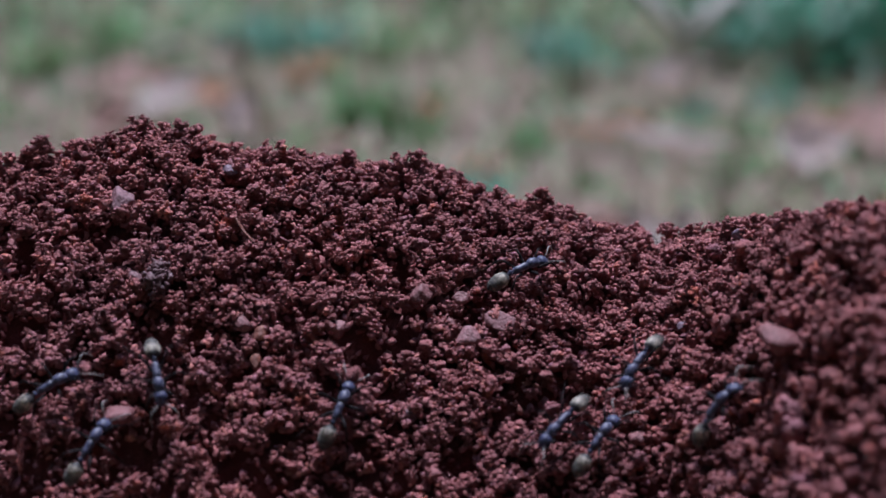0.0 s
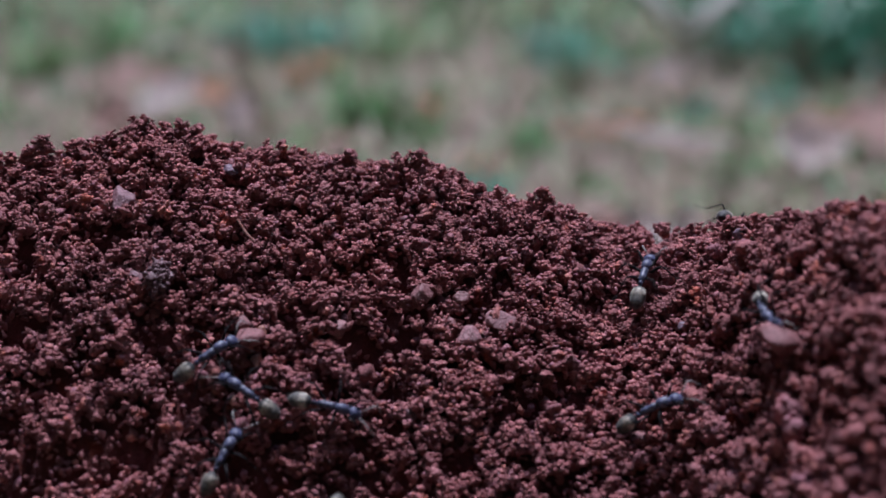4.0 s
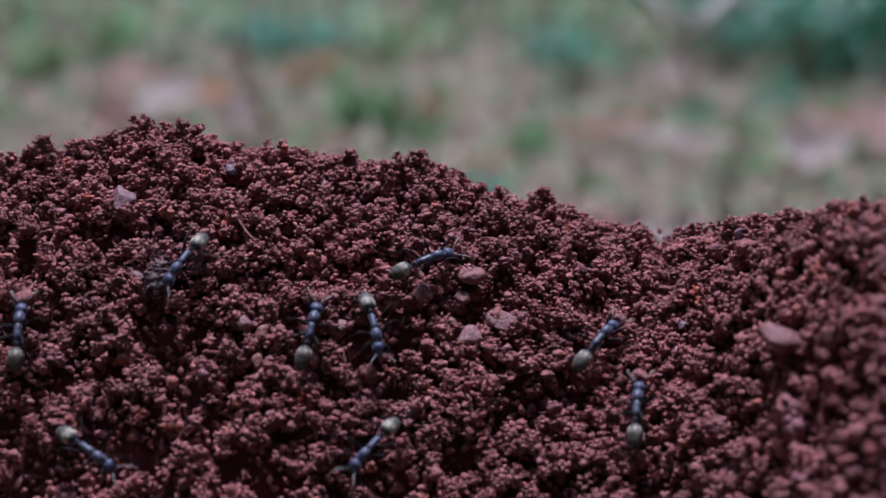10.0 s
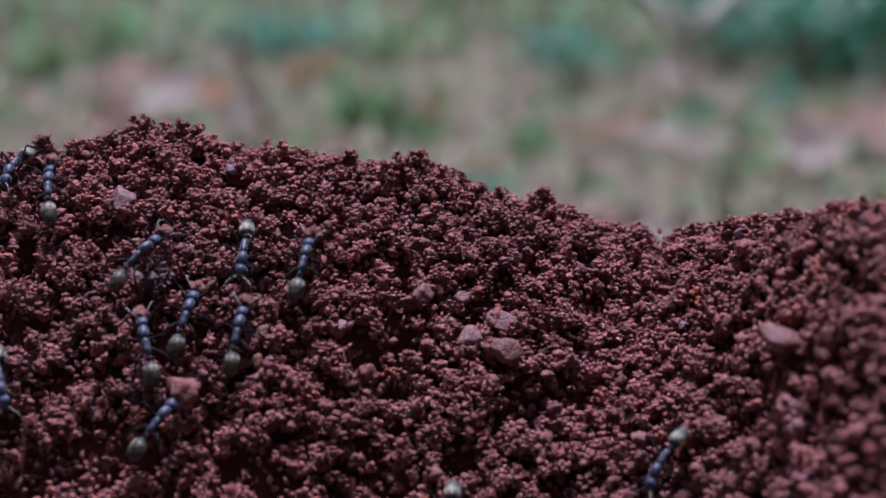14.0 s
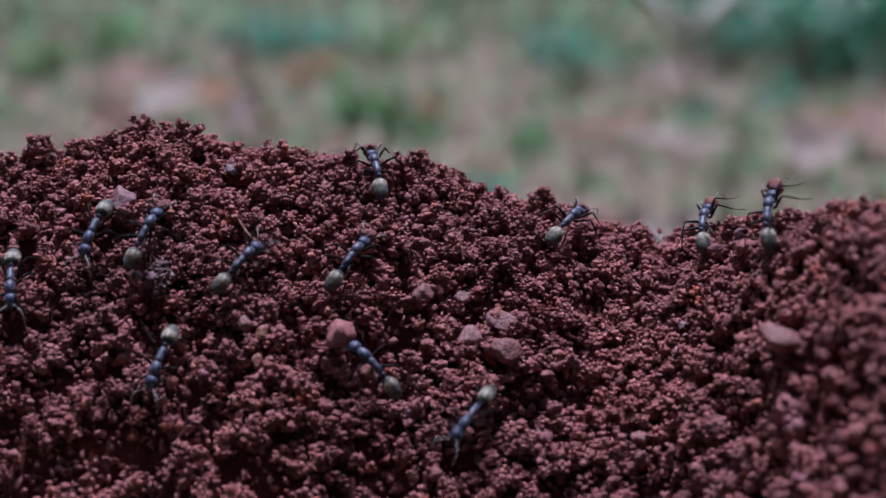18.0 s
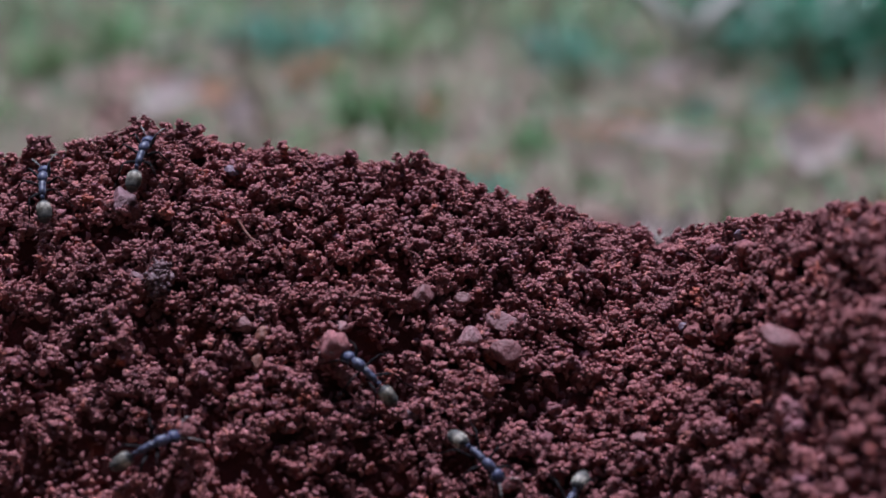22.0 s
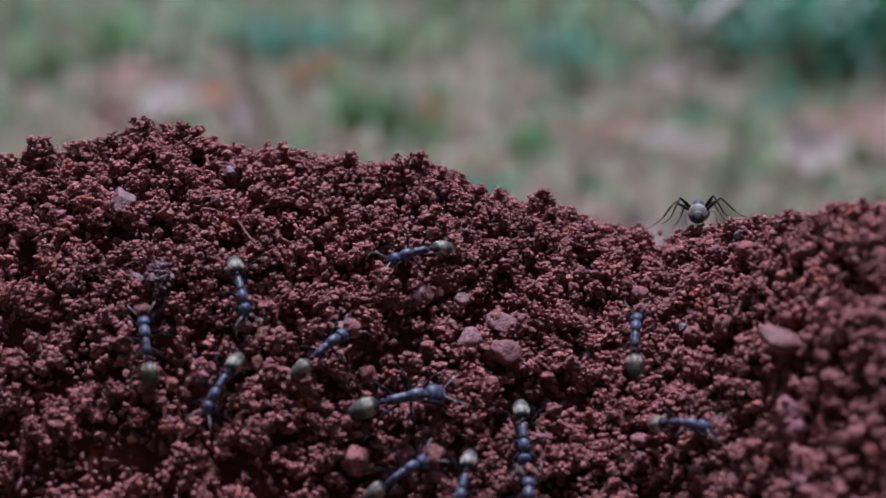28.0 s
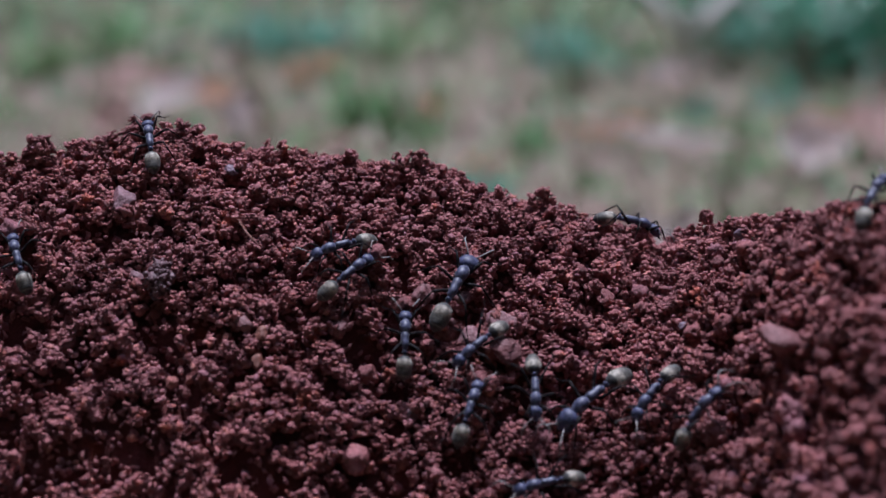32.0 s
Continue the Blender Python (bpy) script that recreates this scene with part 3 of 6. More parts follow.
MAUVE_CLOD = soil_clod(0.0027, 0.6, 74, "dark mauve crumbly clod lying on the soil", STONE_DARK)
MAUVE_CLOD.matrix_world = on_mound(-0.0388, -0.0209, 0, -0.0018)


# ---- the lawn behind ----
def blades(name, n, area, length, width, mat, seed, lean, label, clump=0, even=False):
    """Grass as bent tapering blades, two segments each, standing on the ground."""
    g = np.random.default_rng(seed)
    x0, x1, y0, y1 = area
    y = g.uniform(y0, y1, n)
    x = g.uniform(x0, x1, n) * (1.0 if even else (y + 0.32) / (y1 + 0.32))
    if even:
        away = (np.hypot(x / 0.3, y / 0.28) > 1) & (np.abs(x) > 0.3 * (y + 0.32))
        x, y = x[away], y[away]
        n = len(x)
    if clump:
        cx, cy = g.uniform(x0, x1, clump), g.uniform(y0, y1, clump)
        w = g.integers(0, clump, n)
        x, y = cx[w] * (cy[w] + 0.32) / (y1 + 0.32) + g.normal(0, 0.018, n), cy[w] + g.normal(0, 0.018, n)
    a = g.uniform(0, 2 * np.pi, n)
    L = length * g.uniform(0.5, 1.2, n)
    W = width * g.uniform(0.6, 1.3, n)
    t = lean * g.uniform(0.2, 1.4, n)
    side = np.stack([-np.sin(a), np.cos(a), 0 * a], 1)
    out = np.stack([np.cos(a), np.sin(a), 0 * a], 1)
    base = np.stack([x, y, np.full(n, -0.008)], 1)
    pts, up = [], np.array([0, 0, 1.0])
    for k, (f, wd) in enumerate(((0.0, 0.8), (0.5, 1.0), (1.0, 0.06))):
        c = base + up * (L * f * np.cos(t * f * 0.8))[:, None] + out * (L * f * np.sin(t * f))[:, None]
        pts += [c - side * (W * wd / 2)[:, None], c + out * (W * wd * 0.15)[:, None], c + side * (W * wd / 2)[:, None]]
    v = np.stack(pts, 1)
    quad = [(0, 1, 4), (0, 4, 3), (1, 2, 5), (1, 5, 4), (3, 4, 7), (3, 7, 6), (4, 5, 8), (4, 8, 7)]
    f = (np.array(quad)[None] + (np.arange(n) * 9)[:, None, None]).reshape(-1, 3)
    ob = quick_tris(name, v.reshape(-1, 3), f, mat)
    return tagged(ob, label, "grass", kind="stuff")


blades("lawn_grass", 2900, (-0.42, 0.42, 0.36, 1.5), 0.02, 0.003, GRASS, 21, 2.2, "short green grass thinly covering the ground")
blades("far_grass", 2200, (-0.45, 0.45, 0.8, 1.9), 0.034, 0.004, GRASS, 24, 1.9, "denser green grass further back on the lawn")
blades("dry_grass", 2600, (-0.42, 0.42, 0.36, 1.5), 0.026, 0.0025, STRAW, 23, 2.3, "dry straw-coloured grass lying on the ground")
blades("grass_stalks", 260, (-0.42, 0.42, 0.4, 1.3), 0.055, 0.0022, STRAW, 27, 1.1, "thin pale dry grass stalks arching over the lawn")
blades("surrounding_grass", 12000, (-1.2, 1.2, -1.1, 2.4), 0.032, 0.005, GRASS, 28, 1.3, "green grass growing over the rest of the lawn", even=True)
blades("surrounding_straw", 6000, (-1.2, 1.2, -1.1, 2.4), 0.03, 0.004, STRAW, 29, 1.8, "dry straw lying over the rest of the lawn", even=True)


def blade_mesh(bend, mat):
    """One grass blade, a unit long, folded along its rib and bent over."""
    vs, fs = [], []
    for f, wd in ((0.0, 0.8), (0.3, 1.0), (0.65, 0.8), (1.0, 0.05)):
        x, z, w = f * math.sin(bend * f), f * math.cos(bend * f * 0.8), 0.085 * wd
        vs += [(x, -w / 2, z), (x + w * 0.15, 0, z), (x, w / 2, z)]
    for b in (0, 3, 6):
        fs += [(b, b + 1, b + 4, b + 3), (b + 1, b + 2, b + 5, b + 4)]
    me = bpy.data.meshes.new("blade")
    me.from_pydata(vs, [], fs)
    me.polygons.foreach_set("use_smooth", [True] * len(fs))
    me.materials.append(mat)
    return me


TUFT_BLADES = [blade_mesh(0.35 + 0.24 * k, TUFT) for k in range(6)]
TEAL_BLADES = [blade_mesh(0.35 + 0.24 * k, TEAL) for k in range(6)]


def grass_tuft(x, y, n, length, spread, kinds, label, seed):
    """A tuft of bent blades from one root."""
    g = np.random.default_rng(seed)
    tuft = tagged(new("grass_tuft"), label, "grass", "grass tufts on the lawn")
    tuft.matrix_world = pose(x, y, -0.008)
    for k in range(n):
        ob = new("blade", kinds[k % 6])
        ob.parent = tuft
        bx, by = g.normal(0, spread, 2)
        ob.matrix_basis = pose(bx, by, 0, 0, 0, g.uniform(0, 360)) @ Matrix.Scale(length * g.uniform(0.55, 1.2), 4)


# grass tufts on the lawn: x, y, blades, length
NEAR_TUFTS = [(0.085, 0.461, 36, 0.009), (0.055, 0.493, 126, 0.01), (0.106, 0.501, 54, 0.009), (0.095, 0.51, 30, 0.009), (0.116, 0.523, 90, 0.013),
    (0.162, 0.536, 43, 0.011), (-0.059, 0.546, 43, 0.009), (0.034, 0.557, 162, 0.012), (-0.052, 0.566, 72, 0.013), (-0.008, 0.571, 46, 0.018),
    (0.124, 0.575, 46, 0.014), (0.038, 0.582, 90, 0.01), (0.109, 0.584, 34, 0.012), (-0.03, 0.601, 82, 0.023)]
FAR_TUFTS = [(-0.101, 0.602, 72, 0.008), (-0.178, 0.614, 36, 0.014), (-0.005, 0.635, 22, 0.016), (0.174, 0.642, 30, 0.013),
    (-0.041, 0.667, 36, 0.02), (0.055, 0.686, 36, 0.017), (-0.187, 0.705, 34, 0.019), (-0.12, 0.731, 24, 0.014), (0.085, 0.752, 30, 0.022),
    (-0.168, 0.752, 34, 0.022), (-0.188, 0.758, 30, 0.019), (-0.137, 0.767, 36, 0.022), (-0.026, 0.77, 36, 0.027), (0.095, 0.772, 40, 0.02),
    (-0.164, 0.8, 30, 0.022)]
# tufts whose teal colour paints in the sky's reflection
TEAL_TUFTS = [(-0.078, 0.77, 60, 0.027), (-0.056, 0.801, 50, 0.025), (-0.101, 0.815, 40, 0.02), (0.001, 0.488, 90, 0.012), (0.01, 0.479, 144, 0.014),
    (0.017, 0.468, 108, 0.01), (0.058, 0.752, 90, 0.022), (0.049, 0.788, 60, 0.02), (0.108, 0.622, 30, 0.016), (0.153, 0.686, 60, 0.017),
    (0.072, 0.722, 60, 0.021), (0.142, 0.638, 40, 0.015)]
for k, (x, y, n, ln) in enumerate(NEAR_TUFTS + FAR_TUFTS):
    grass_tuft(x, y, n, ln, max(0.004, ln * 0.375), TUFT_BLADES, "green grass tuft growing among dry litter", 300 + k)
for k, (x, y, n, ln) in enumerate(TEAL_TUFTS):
    grass_tuft(x, y, n, ln, max(0.004, ln * 0.375), TEAL_BLADES, "green tuft of soft grass with painted bluish sky reflection", 350 + k)


def leaf_mesh(name, length, width, curl, mat, seed):
    """A fallen leaf: pointed oval blade with a midrib fold, curled, with thickness and a stalk."""
    g = np.random.default_rng(seed)
    bm = bmesh.new()
    rows = []
    for i in range(9):
        f = i / 8
        w = width / 2 * math.sin(math.pi * min(f * 0.96 + 0.02, 1)) ** 0.75
        z = curl * length * (f - 0.5) ** 2 * 2 + 0.0015 * g.normal()
        row = []
        for s in (-1, -0.5, 0, 0.5, 1):
            row.append(bm.verts.new(((f - 0.5) * length, s * w, z + abs(s) * w * 0.35 + 0.0006 * g.normal())))
        rows.append(row)
    for a, b in zip(rows, rows[1:]):
        for k in range(4):
            bm.faces.new((a[k], b[k], b[k + 1], a[k + 1]))
    bmesh.ops.solidify(bm, geom=bm.faces[:], thickness=0.0005)
    stalk = bmesh.ops.create_cone(bm, cap_ends=True, segments=6, radius1=0.0009, radius2=0.0006, depth=length * 0.3)["verts"]
    bmesh.ops.rotate(bm, verts=stalk, cent=(0, 0, 0), matrix=Matrix.Rotation(math.pi / 2, 3, "Y"))
    bmesh.ops.translate(bm, verts=stalk, vec=(-length * 0.62, 0, curl * length * 0.5))
    me = bpy.data.meshes.new(name)
    bm.to_mesh(me)
    bm.free()
    me.materials.append(mat)
    return me


LEAF_PALE = leafy("bleached_leaf", [(0.0, (0.52, 0.43, 0.41)), (1.0, (0.6, 0.5, 0.48))])
LEAF_PINK = leafy("pinkish_dry_leaf", [(0.0, (0.43, 0.27, 0.23)), (1.0, (0.5, 0.33, 0.29))])
LEAF_ORANGE = leafy("orange_dry_leaf", [(0.0, (0.6, 0.3, 0.16)), (1.0, (0.65, 0.36, 0.21))])


def fallen_leaf(x, y, length, width, turn, tilt, mat, label, seed):
    ob = new("fallen_leaf", leaf_mesh("fallen_leaf", length, width, 0.12, mat, seed))
    ob.matrix_world = pose(x, y, 0.001 + 0.5 * math.sin(radians(abs(tilt))) * max(width, length * abs(math.sin(radians(turn)))), tilt) @ pose(0, 0, 0, 0, 0, turn)
    tagged(ob, label, "leaf", "leaves on the lawn")


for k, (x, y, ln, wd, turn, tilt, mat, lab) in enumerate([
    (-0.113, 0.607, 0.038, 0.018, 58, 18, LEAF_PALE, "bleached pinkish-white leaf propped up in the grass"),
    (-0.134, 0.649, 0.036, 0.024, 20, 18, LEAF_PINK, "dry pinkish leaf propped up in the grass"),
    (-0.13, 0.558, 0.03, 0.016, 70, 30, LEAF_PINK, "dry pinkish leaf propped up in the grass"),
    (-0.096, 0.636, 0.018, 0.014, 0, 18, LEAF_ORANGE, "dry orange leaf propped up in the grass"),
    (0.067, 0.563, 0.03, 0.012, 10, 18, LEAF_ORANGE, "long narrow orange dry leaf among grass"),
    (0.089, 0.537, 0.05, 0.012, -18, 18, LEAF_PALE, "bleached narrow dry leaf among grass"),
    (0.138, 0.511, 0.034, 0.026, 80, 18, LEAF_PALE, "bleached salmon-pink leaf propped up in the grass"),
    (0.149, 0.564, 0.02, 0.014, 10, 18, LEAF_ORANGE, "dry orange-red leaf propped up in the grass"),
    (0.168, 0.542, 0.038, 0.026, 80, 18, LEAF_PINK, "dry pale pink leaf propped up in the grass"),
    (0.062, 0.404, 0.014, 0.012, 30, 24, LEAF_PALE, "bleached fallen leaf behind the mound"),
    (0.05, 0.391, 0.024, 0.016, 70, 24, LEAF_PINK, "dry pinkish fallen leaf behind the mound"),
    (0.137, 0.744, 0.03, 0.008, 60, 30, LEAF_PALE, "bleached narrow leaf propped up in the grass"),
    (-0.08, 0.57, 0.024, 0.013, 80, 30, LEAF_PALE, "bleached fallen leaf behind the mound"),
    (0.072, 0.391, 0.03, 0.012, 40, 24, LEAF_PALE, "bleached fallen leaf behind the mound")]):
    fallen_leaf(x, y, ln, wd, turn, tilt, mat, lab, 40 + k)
pick = np.random.default_rng(5)
for k in range(48):
    y = pick.uniform(0.4, 1.15)
    mat, lab = ((LEAF_PALE, "bleached fallen leaf on the lawn"), (LEAF_PINK, "dry pinkish-brown fallen leaf on the lawn"), (LEAF_ORANGE, "dry orange-brown fallen leaf on the lawn"))[k % 3]
    fallen_leaf(pick.uniform(-0.24, 0.24) * (y + 0.32), y, pick.uniform(0.016, 0.03), pick.uniform(0.005, 0.012), pick.uniform(0, 360), pick.uniform(-20, 20), mat, lab, 600 + k)


def shrub(x, y, r, n, seed):
    """A low dark shrub: stems and many small pointed leaves."""
    g = np.random.default_rng(seed)
    base = tagged(new("shrub"), "low dark green leafy shrub at the edge of the lawn", "shrub")
    base.matrix_world = pose(x, y, -0.006)
    for k in range(6):
        a = k * 1.05
        bm = bmesh.new()
        tip = Vector((math.cos(a) * r * 0.7, math.sin(a) * r * 0.7, r * g.uniform(0.7, 1.2)))
        tube(bm, [(0, 0, 0), tuple(tip * 0.5 + Vector((0, 0, r * 0.12))), tuple(tip)], [0.0022, 0.0016, 0.0008], 6)
        part("stem", bm, TWIG, base)
    vs, fs = [], []
    for k in range(n):
        c = Vector(g.normal(0, 0.42, 3) * r)
        c.z = abs(c.z) * 1.1 + 0.006
        d = Vector(g.normal(0, 1, 3) + np.array([0, 0, 0.4])).normalized()
        s = d.cross(Vector((0.2, 0.3, 1))).normalized() * r * 0.075
        d = d * r * g.uniform(0.16, 0.3)
        o = len(vs)
        vs += [c, c + d * 0.5 - s, c + d * 0.5 + Vector((0, 0, -0.15 * r * 0.1)), c + d * 0.5 + s, c + d]
        fs += [(o, o + 2, o + 1), (o, o + 3, o + 2), (o + 1, o + 2, o + 4), (o + 2, o + 3, o + 4)]
    ob = link_mesh("leaves", [v[:] for v in vs], fs, SHRUB, base)


shrub(0.136, 0.73, 0.03, 300, 61)
shrub(0.17, 0.72, 0.038, 420, 62)
shrub(0.215, 0.74, 0.045, 420, 63)
shrub(0.2, 0.84, 0.06, 300, 64)
shrub(0.15, 0.84, 0.045, 320, 65)


def forked_twig():
    """A pale dry stem that forks in two, standing in the grass."""
    twig = tagged(new("forked_twig"), "pale dry forked stem standing in the grass", "twig")
    twig.matrix_world = pose(0.1056, 0.66, -0.006)
    fork = 0.0257
    bm = bmesh.new()
    tube(bm, [(0.002, 0.0, 0.0), (0.001, 0.0, fork * 0.6), (0.0, 0.0, fork)], [0.0011, 0.0011, 0.0014], 8)
    part("stalk", bm, TWIG, twig)
    for tip in ((-0.0200, 0.0, 0.0511), (0.0232, 0.0, 0.0511)):
        bm = bmesh.new()
        tube(bm, [(0, 0, fork), (tip[0] * 0.5, 0.001, (tip[2] + fork) * 0.5), tip], [0.0036, 0.0036, 0.003], 8)
        part("branch", bm, TWIG, twig)


forked_twig()


def hedge():
    """A tall ring of hedge, out of view, added to shade the lawn from the sides."""
    g = np.random.default_rng(9)
    n, rows = 96, 14
    vs, fs = [], []
    for j in range(rows):
        for i in range(n):
            a = 2 * math.pi * i / n
            back = 1.0 if math.sin(a) > 0 else 0.0
            r = 1.25 + 1.6 * max(0.0, math.sin(a)) + 0.1 * g.normal() + 0.12 * math.sin(3.1 * j)
            z = -0.05 + (2.3 + 0.5 * back) * j / (rows - 1)
            vs.append((r * math.cos(a) * 1.1, r * math.sin(a) - 0.1, z))
    for j in range(rows - 1):
        for i in range(n):
            k = (i + 1) % n
            fs.append((j * n + i, j * n + k, (j + 1) * n + k, (j + 1) * n + i))
    ob = link_mesh("hedge", vs, fs, UNSEEN_HEDGE)
    tagged(ob, "unseen tall green hedge added to block side light", "hedge", kind="structure")
    m = 12000
    a, z = g.uniform(0, 2 * np.pi, m), g.uniform(0, 1, m)
    r = 1.25 + 1.6 * np.maximum(0, np.sin(a)) + g.normal(0, 0.09, m) - 0.05
    c = np.stack([r * np.cos(a) * 1.1, r * np.sin(a) - 0.1, z * (2.3 + 0.5 * (np.sin(a) > 0))], 1)
    d = g.normal(0, 1, (m, 3))
    d /= np.linalg.norm(d, axis=1)[:, None]
    w = np.cross(d, g.normal(0, 1, (m, 3)))
    w /= np.linalg.norm(w, axis=1)[:, None]
    d, w = d * g.uniform(0.03, 0.055, m)[:, None], w * 0.016
    v = np.stack([c, c + d * 0.5 - w, c + d * 0.5 + w, c + d], 1).reshape(-1, 3)
    f = (np.array([(0, 2, 1), (1, 2, 3)])[None] + (np.arange(m) * 4)[:, None, None]).reshape(-1, 3)
    tagged(quick_tris("unseen_hedge_leaves", v, f, UNSEEN_HEDGE, ob), kind="stuff")


hedge()


# ---- ants ----
def ellipsoid(bm, cx, cy, cz, rx, ry, rz, seg=16, rings=10, taper=0.0, pitch=0.0):
    """An egg along x; taper narrows its front end."""
    vs = bmesh.ops.create_uvsphere(bm, u_segments=seg, v_segments=rings, radius=1.0)["verts"]
    rot = Matrix.Rotation(pitch, 3, "Y")
    for v in vs:
        x, y, z = v.co.z, v.co.y, v.co.x
        k = 1 - taper * x
        v.co = rot @ Vector((x * rx, y * ry * k, z * rz * k)) + Vector((cx, cy, cz))
    return vs


MM = 0.001
LEGS = [("front", 1.9, 0.42, 34, (2.0, 2.5, 1.9)), ("middle", 0.8, 0.42, 96, (2.3, 2.8, 2.0)), ("hind", -0.5, 0.38, 146, (2.9, 3.6, 2.4))]


def loft(bm, stations, sides=14):
    """A closed body along x through oval sections: x, height, half width, half height."""
    rings = [[bm.verts.new((x * MM, w * MM * math.cos(2 * math.pi * k / sides), (z + h * math.sin(2 * math.pi * k / sides)) * MM)) for k in range(sides)] for x, z, w, h in stations]
    for a, b in zip(rings, rings[1:]):
        for k in range(sides):
            bm.faces.new((a[k], a[(k + 1) % sides], b[(k + 1) % sides], b[k]))
    bm.faces.new(rings[0][::-1])
    bm.faces.new(rings[-1])


def build_ant(label, head_scale=1.0):
    """A worker ant, facing +x, feet at z = 0, eleven millimetres long."""
    ant = new("ant")
    tagged(ant, label, "ant", "ants on the mound")
    z0 = 2.0
    bm = bmesh.new()
    loft(bm, [(2.75, z0 - 0.05, 0.2, 0.2), (2.55, z0, 0.4, 0.38), (2.2, z0 + 0.08, 0.64, 0.58), (1.75, z0 + 0.16, 0.74, 0.7), (1.2, z0 + 0.2, 0.72, 0.74), (0.8, z0 + 0.16, 0.6, 0.62), (0.55, z0 + 0.06, 0.47, 0.48), (0.4, z0 - 0.02, 0.2, 0.2)])
    part("shoulder", bm, ANT_BLACK, ant, "rounded blackish shoulder with painted blue-grey sheen")
    bm = bmesh.new()
    loft(bm, [(0.75, z0 - 0.02, 0.25, 0.25), (0.6, z0 + 0.06, 0.46, 0.48), (0.3, z0 + 0.12, 0.56, 0.58), (-0.05, z0 + 0.12, 0.55, 0.58), (-0.4, z0 + 0.08, 0.51, 0.55), (-0.75, z0 + 0.06, 0.5, 0.54),
              (-1.15, z0 + 0.04, 0.52, 0.57), (-1.55, z0 - 0.04, 0.46, 0.5), (-1.8, z0 - 0.18, 0.34, 0.36), (-1.98, z0 - 0.27, 0.18, 0.2)])
    part("thorax", bm, ANT_DARK, ant, "dark humped thorax")
    bm = bmesh.new()
    loft(bm, [(-1.75, z0 - 0.36, 0.15, 0.14), (-2.0, z0 - 0.24, 0.24, 0.3), (-2.2, z0 - 0.05, 0.36, 0.52), (-2.4, z0 - 0.12, 0.3, 0.44), (-2.55, z0 - 0.35, 0.16, 0.16), (-2.8, z0 - 0.38, 0.15, 0.14)], 10)
    part("petiole", bm, ANT_HEAD, ant)
    bm = bmesh.new()
    loft(bm, [(0.0, 0, 0.16, 0.16), (-0.15, 0, 0.5, 0.48), (-0.45, 0, 0.86, 0.82), (-0.9, 0, 1.04, 0.98), (-1.4, 0, 1.13, 1.05), (-1.48, 0, 1.1, 1.02), (-2.0, 0, 1.1, 1.02), (-2.5, 0, 0.98, 0.91),
              (-2.58, 0, 0.97, 0.9), (-3.0, 0, 0.74, 0.7), (-3.06, 0, 0.69, 0.65), (-3.35, 0, 0.38, 0.37), (-3.55, 0, 0.08, 0.08)], 18)
    g = part("gaster", bm, ANT_GOLD, ant, "silvery golden banded gaster, its tip painted darker as shade")
    g.matrix_basis = pose(-2.6 * MM, 0, (z0 - 0.3) * MM, 0, -22, 0)
    hs = head_scale
    bm = bmesh.new()
    loft(bm, [(x * hs, z * hs, w * hs, h * hs) for x, z, w, h in ((0.0, 0.05, 0.3, 0.25), (0.1, 0.05, 0.6, 0.45), (0.4, 0.03, 0.85, 0.66), (0.85, 0.0, 0.94, 0.74), (1.3, -0.03, 0.88, 0.68), (1.65, -0.08, 0.72, 0.52), (1.9, -0.12, 0.5, 0.34), (2.0, -0.14, 0.3, 0.2))])
    head = part("head", bm, ANT_HEAD, ant)
    head.matrix_basis = pose(2.55 * MM, 0, (z0 + 0.08) * MM, 0, 32, 0)
    for s in (-1, 1):
        bm = bmesh.new()
        ellipsoid(bm, 0.95 * MM * hs, s * 0.78 * MM * hs, 0.36 * MM * hs, 0.22 * MM, 0.14 * MM, 0.2 * MM, 8, 6)
        part("eye", bm, ANT_LEG, head)
        bm = bmesh.new()
        tube(bm, [(1.75 * MM * hs, s * 0.35 * MM * hs, -0.15 * MM), (2.15 * MM * hs, s * 0.34 * MM, -0.2 * MM), (2.45 * MM * hs, s * 0.1 * MM, -0.22 * MM)], [0.2 * MM, 0.16 * MM, 0.05 * MM], 6)
        part("mandible", bm, ANT_LEG, head)
        bm = bmesh.new()
        tube(bm, [(1.45 * MM * hs, s * 0.3 * MM, 0.35 * MM), (2.0 * MM * hs, s * 1.0 * MM, 1.0 * MM), (2.45 * MM * hs, s * 1.55 * MM, 1.5 * MM), (2.9 * MM * hs, s * 1.75 * MM, 1.55 * MM), (3.7 * MM, s * 1.85 * MM, 1.15 * MM), (4.7 * MM, s * 1.75 * MM, 0.4 * MM)],
             [0.1 * MM, 0.08 * MM, 0.09 * MM, 0.09 * MM, 0.08 * MM, 0.05 * MM], 6)
        part("antenna", bm, ANTENNA, head, "silvery downy antenna")
    for s in (-1, 1):
        for nm, px, py, ang, (a, b, c) in LEGS:
            h0 = z0 - 0.35
            knee, ankle = (0.4 + a * 0.82, a * 0.5), (0.4 + a * 0.82 + b * 0.55, a * 0.5 - b * 0.62)
            bm = bmesh.new()
            tube(bm, [(0, 0, 0), (0.4 * MM, 0, -0.15 * MM), (0.5 * (0.4 + knee[0]) * MM, 0, (0.5 * knee[1] + 0.02) * MM), (knee[0] * MM, 0, knee[1] * MM)], [0.2 * MM, 0.2 * MM, 0.2 * MM, 0.11 * MM], 7)
            lg = part(nm + "_leg", bm, ANT_LEG, ant)
            lg.matrix_basis = pose(px * MM, s * py * MM, h0 * MM, 0, 0, s * ang)
            bm = bmesh.new()
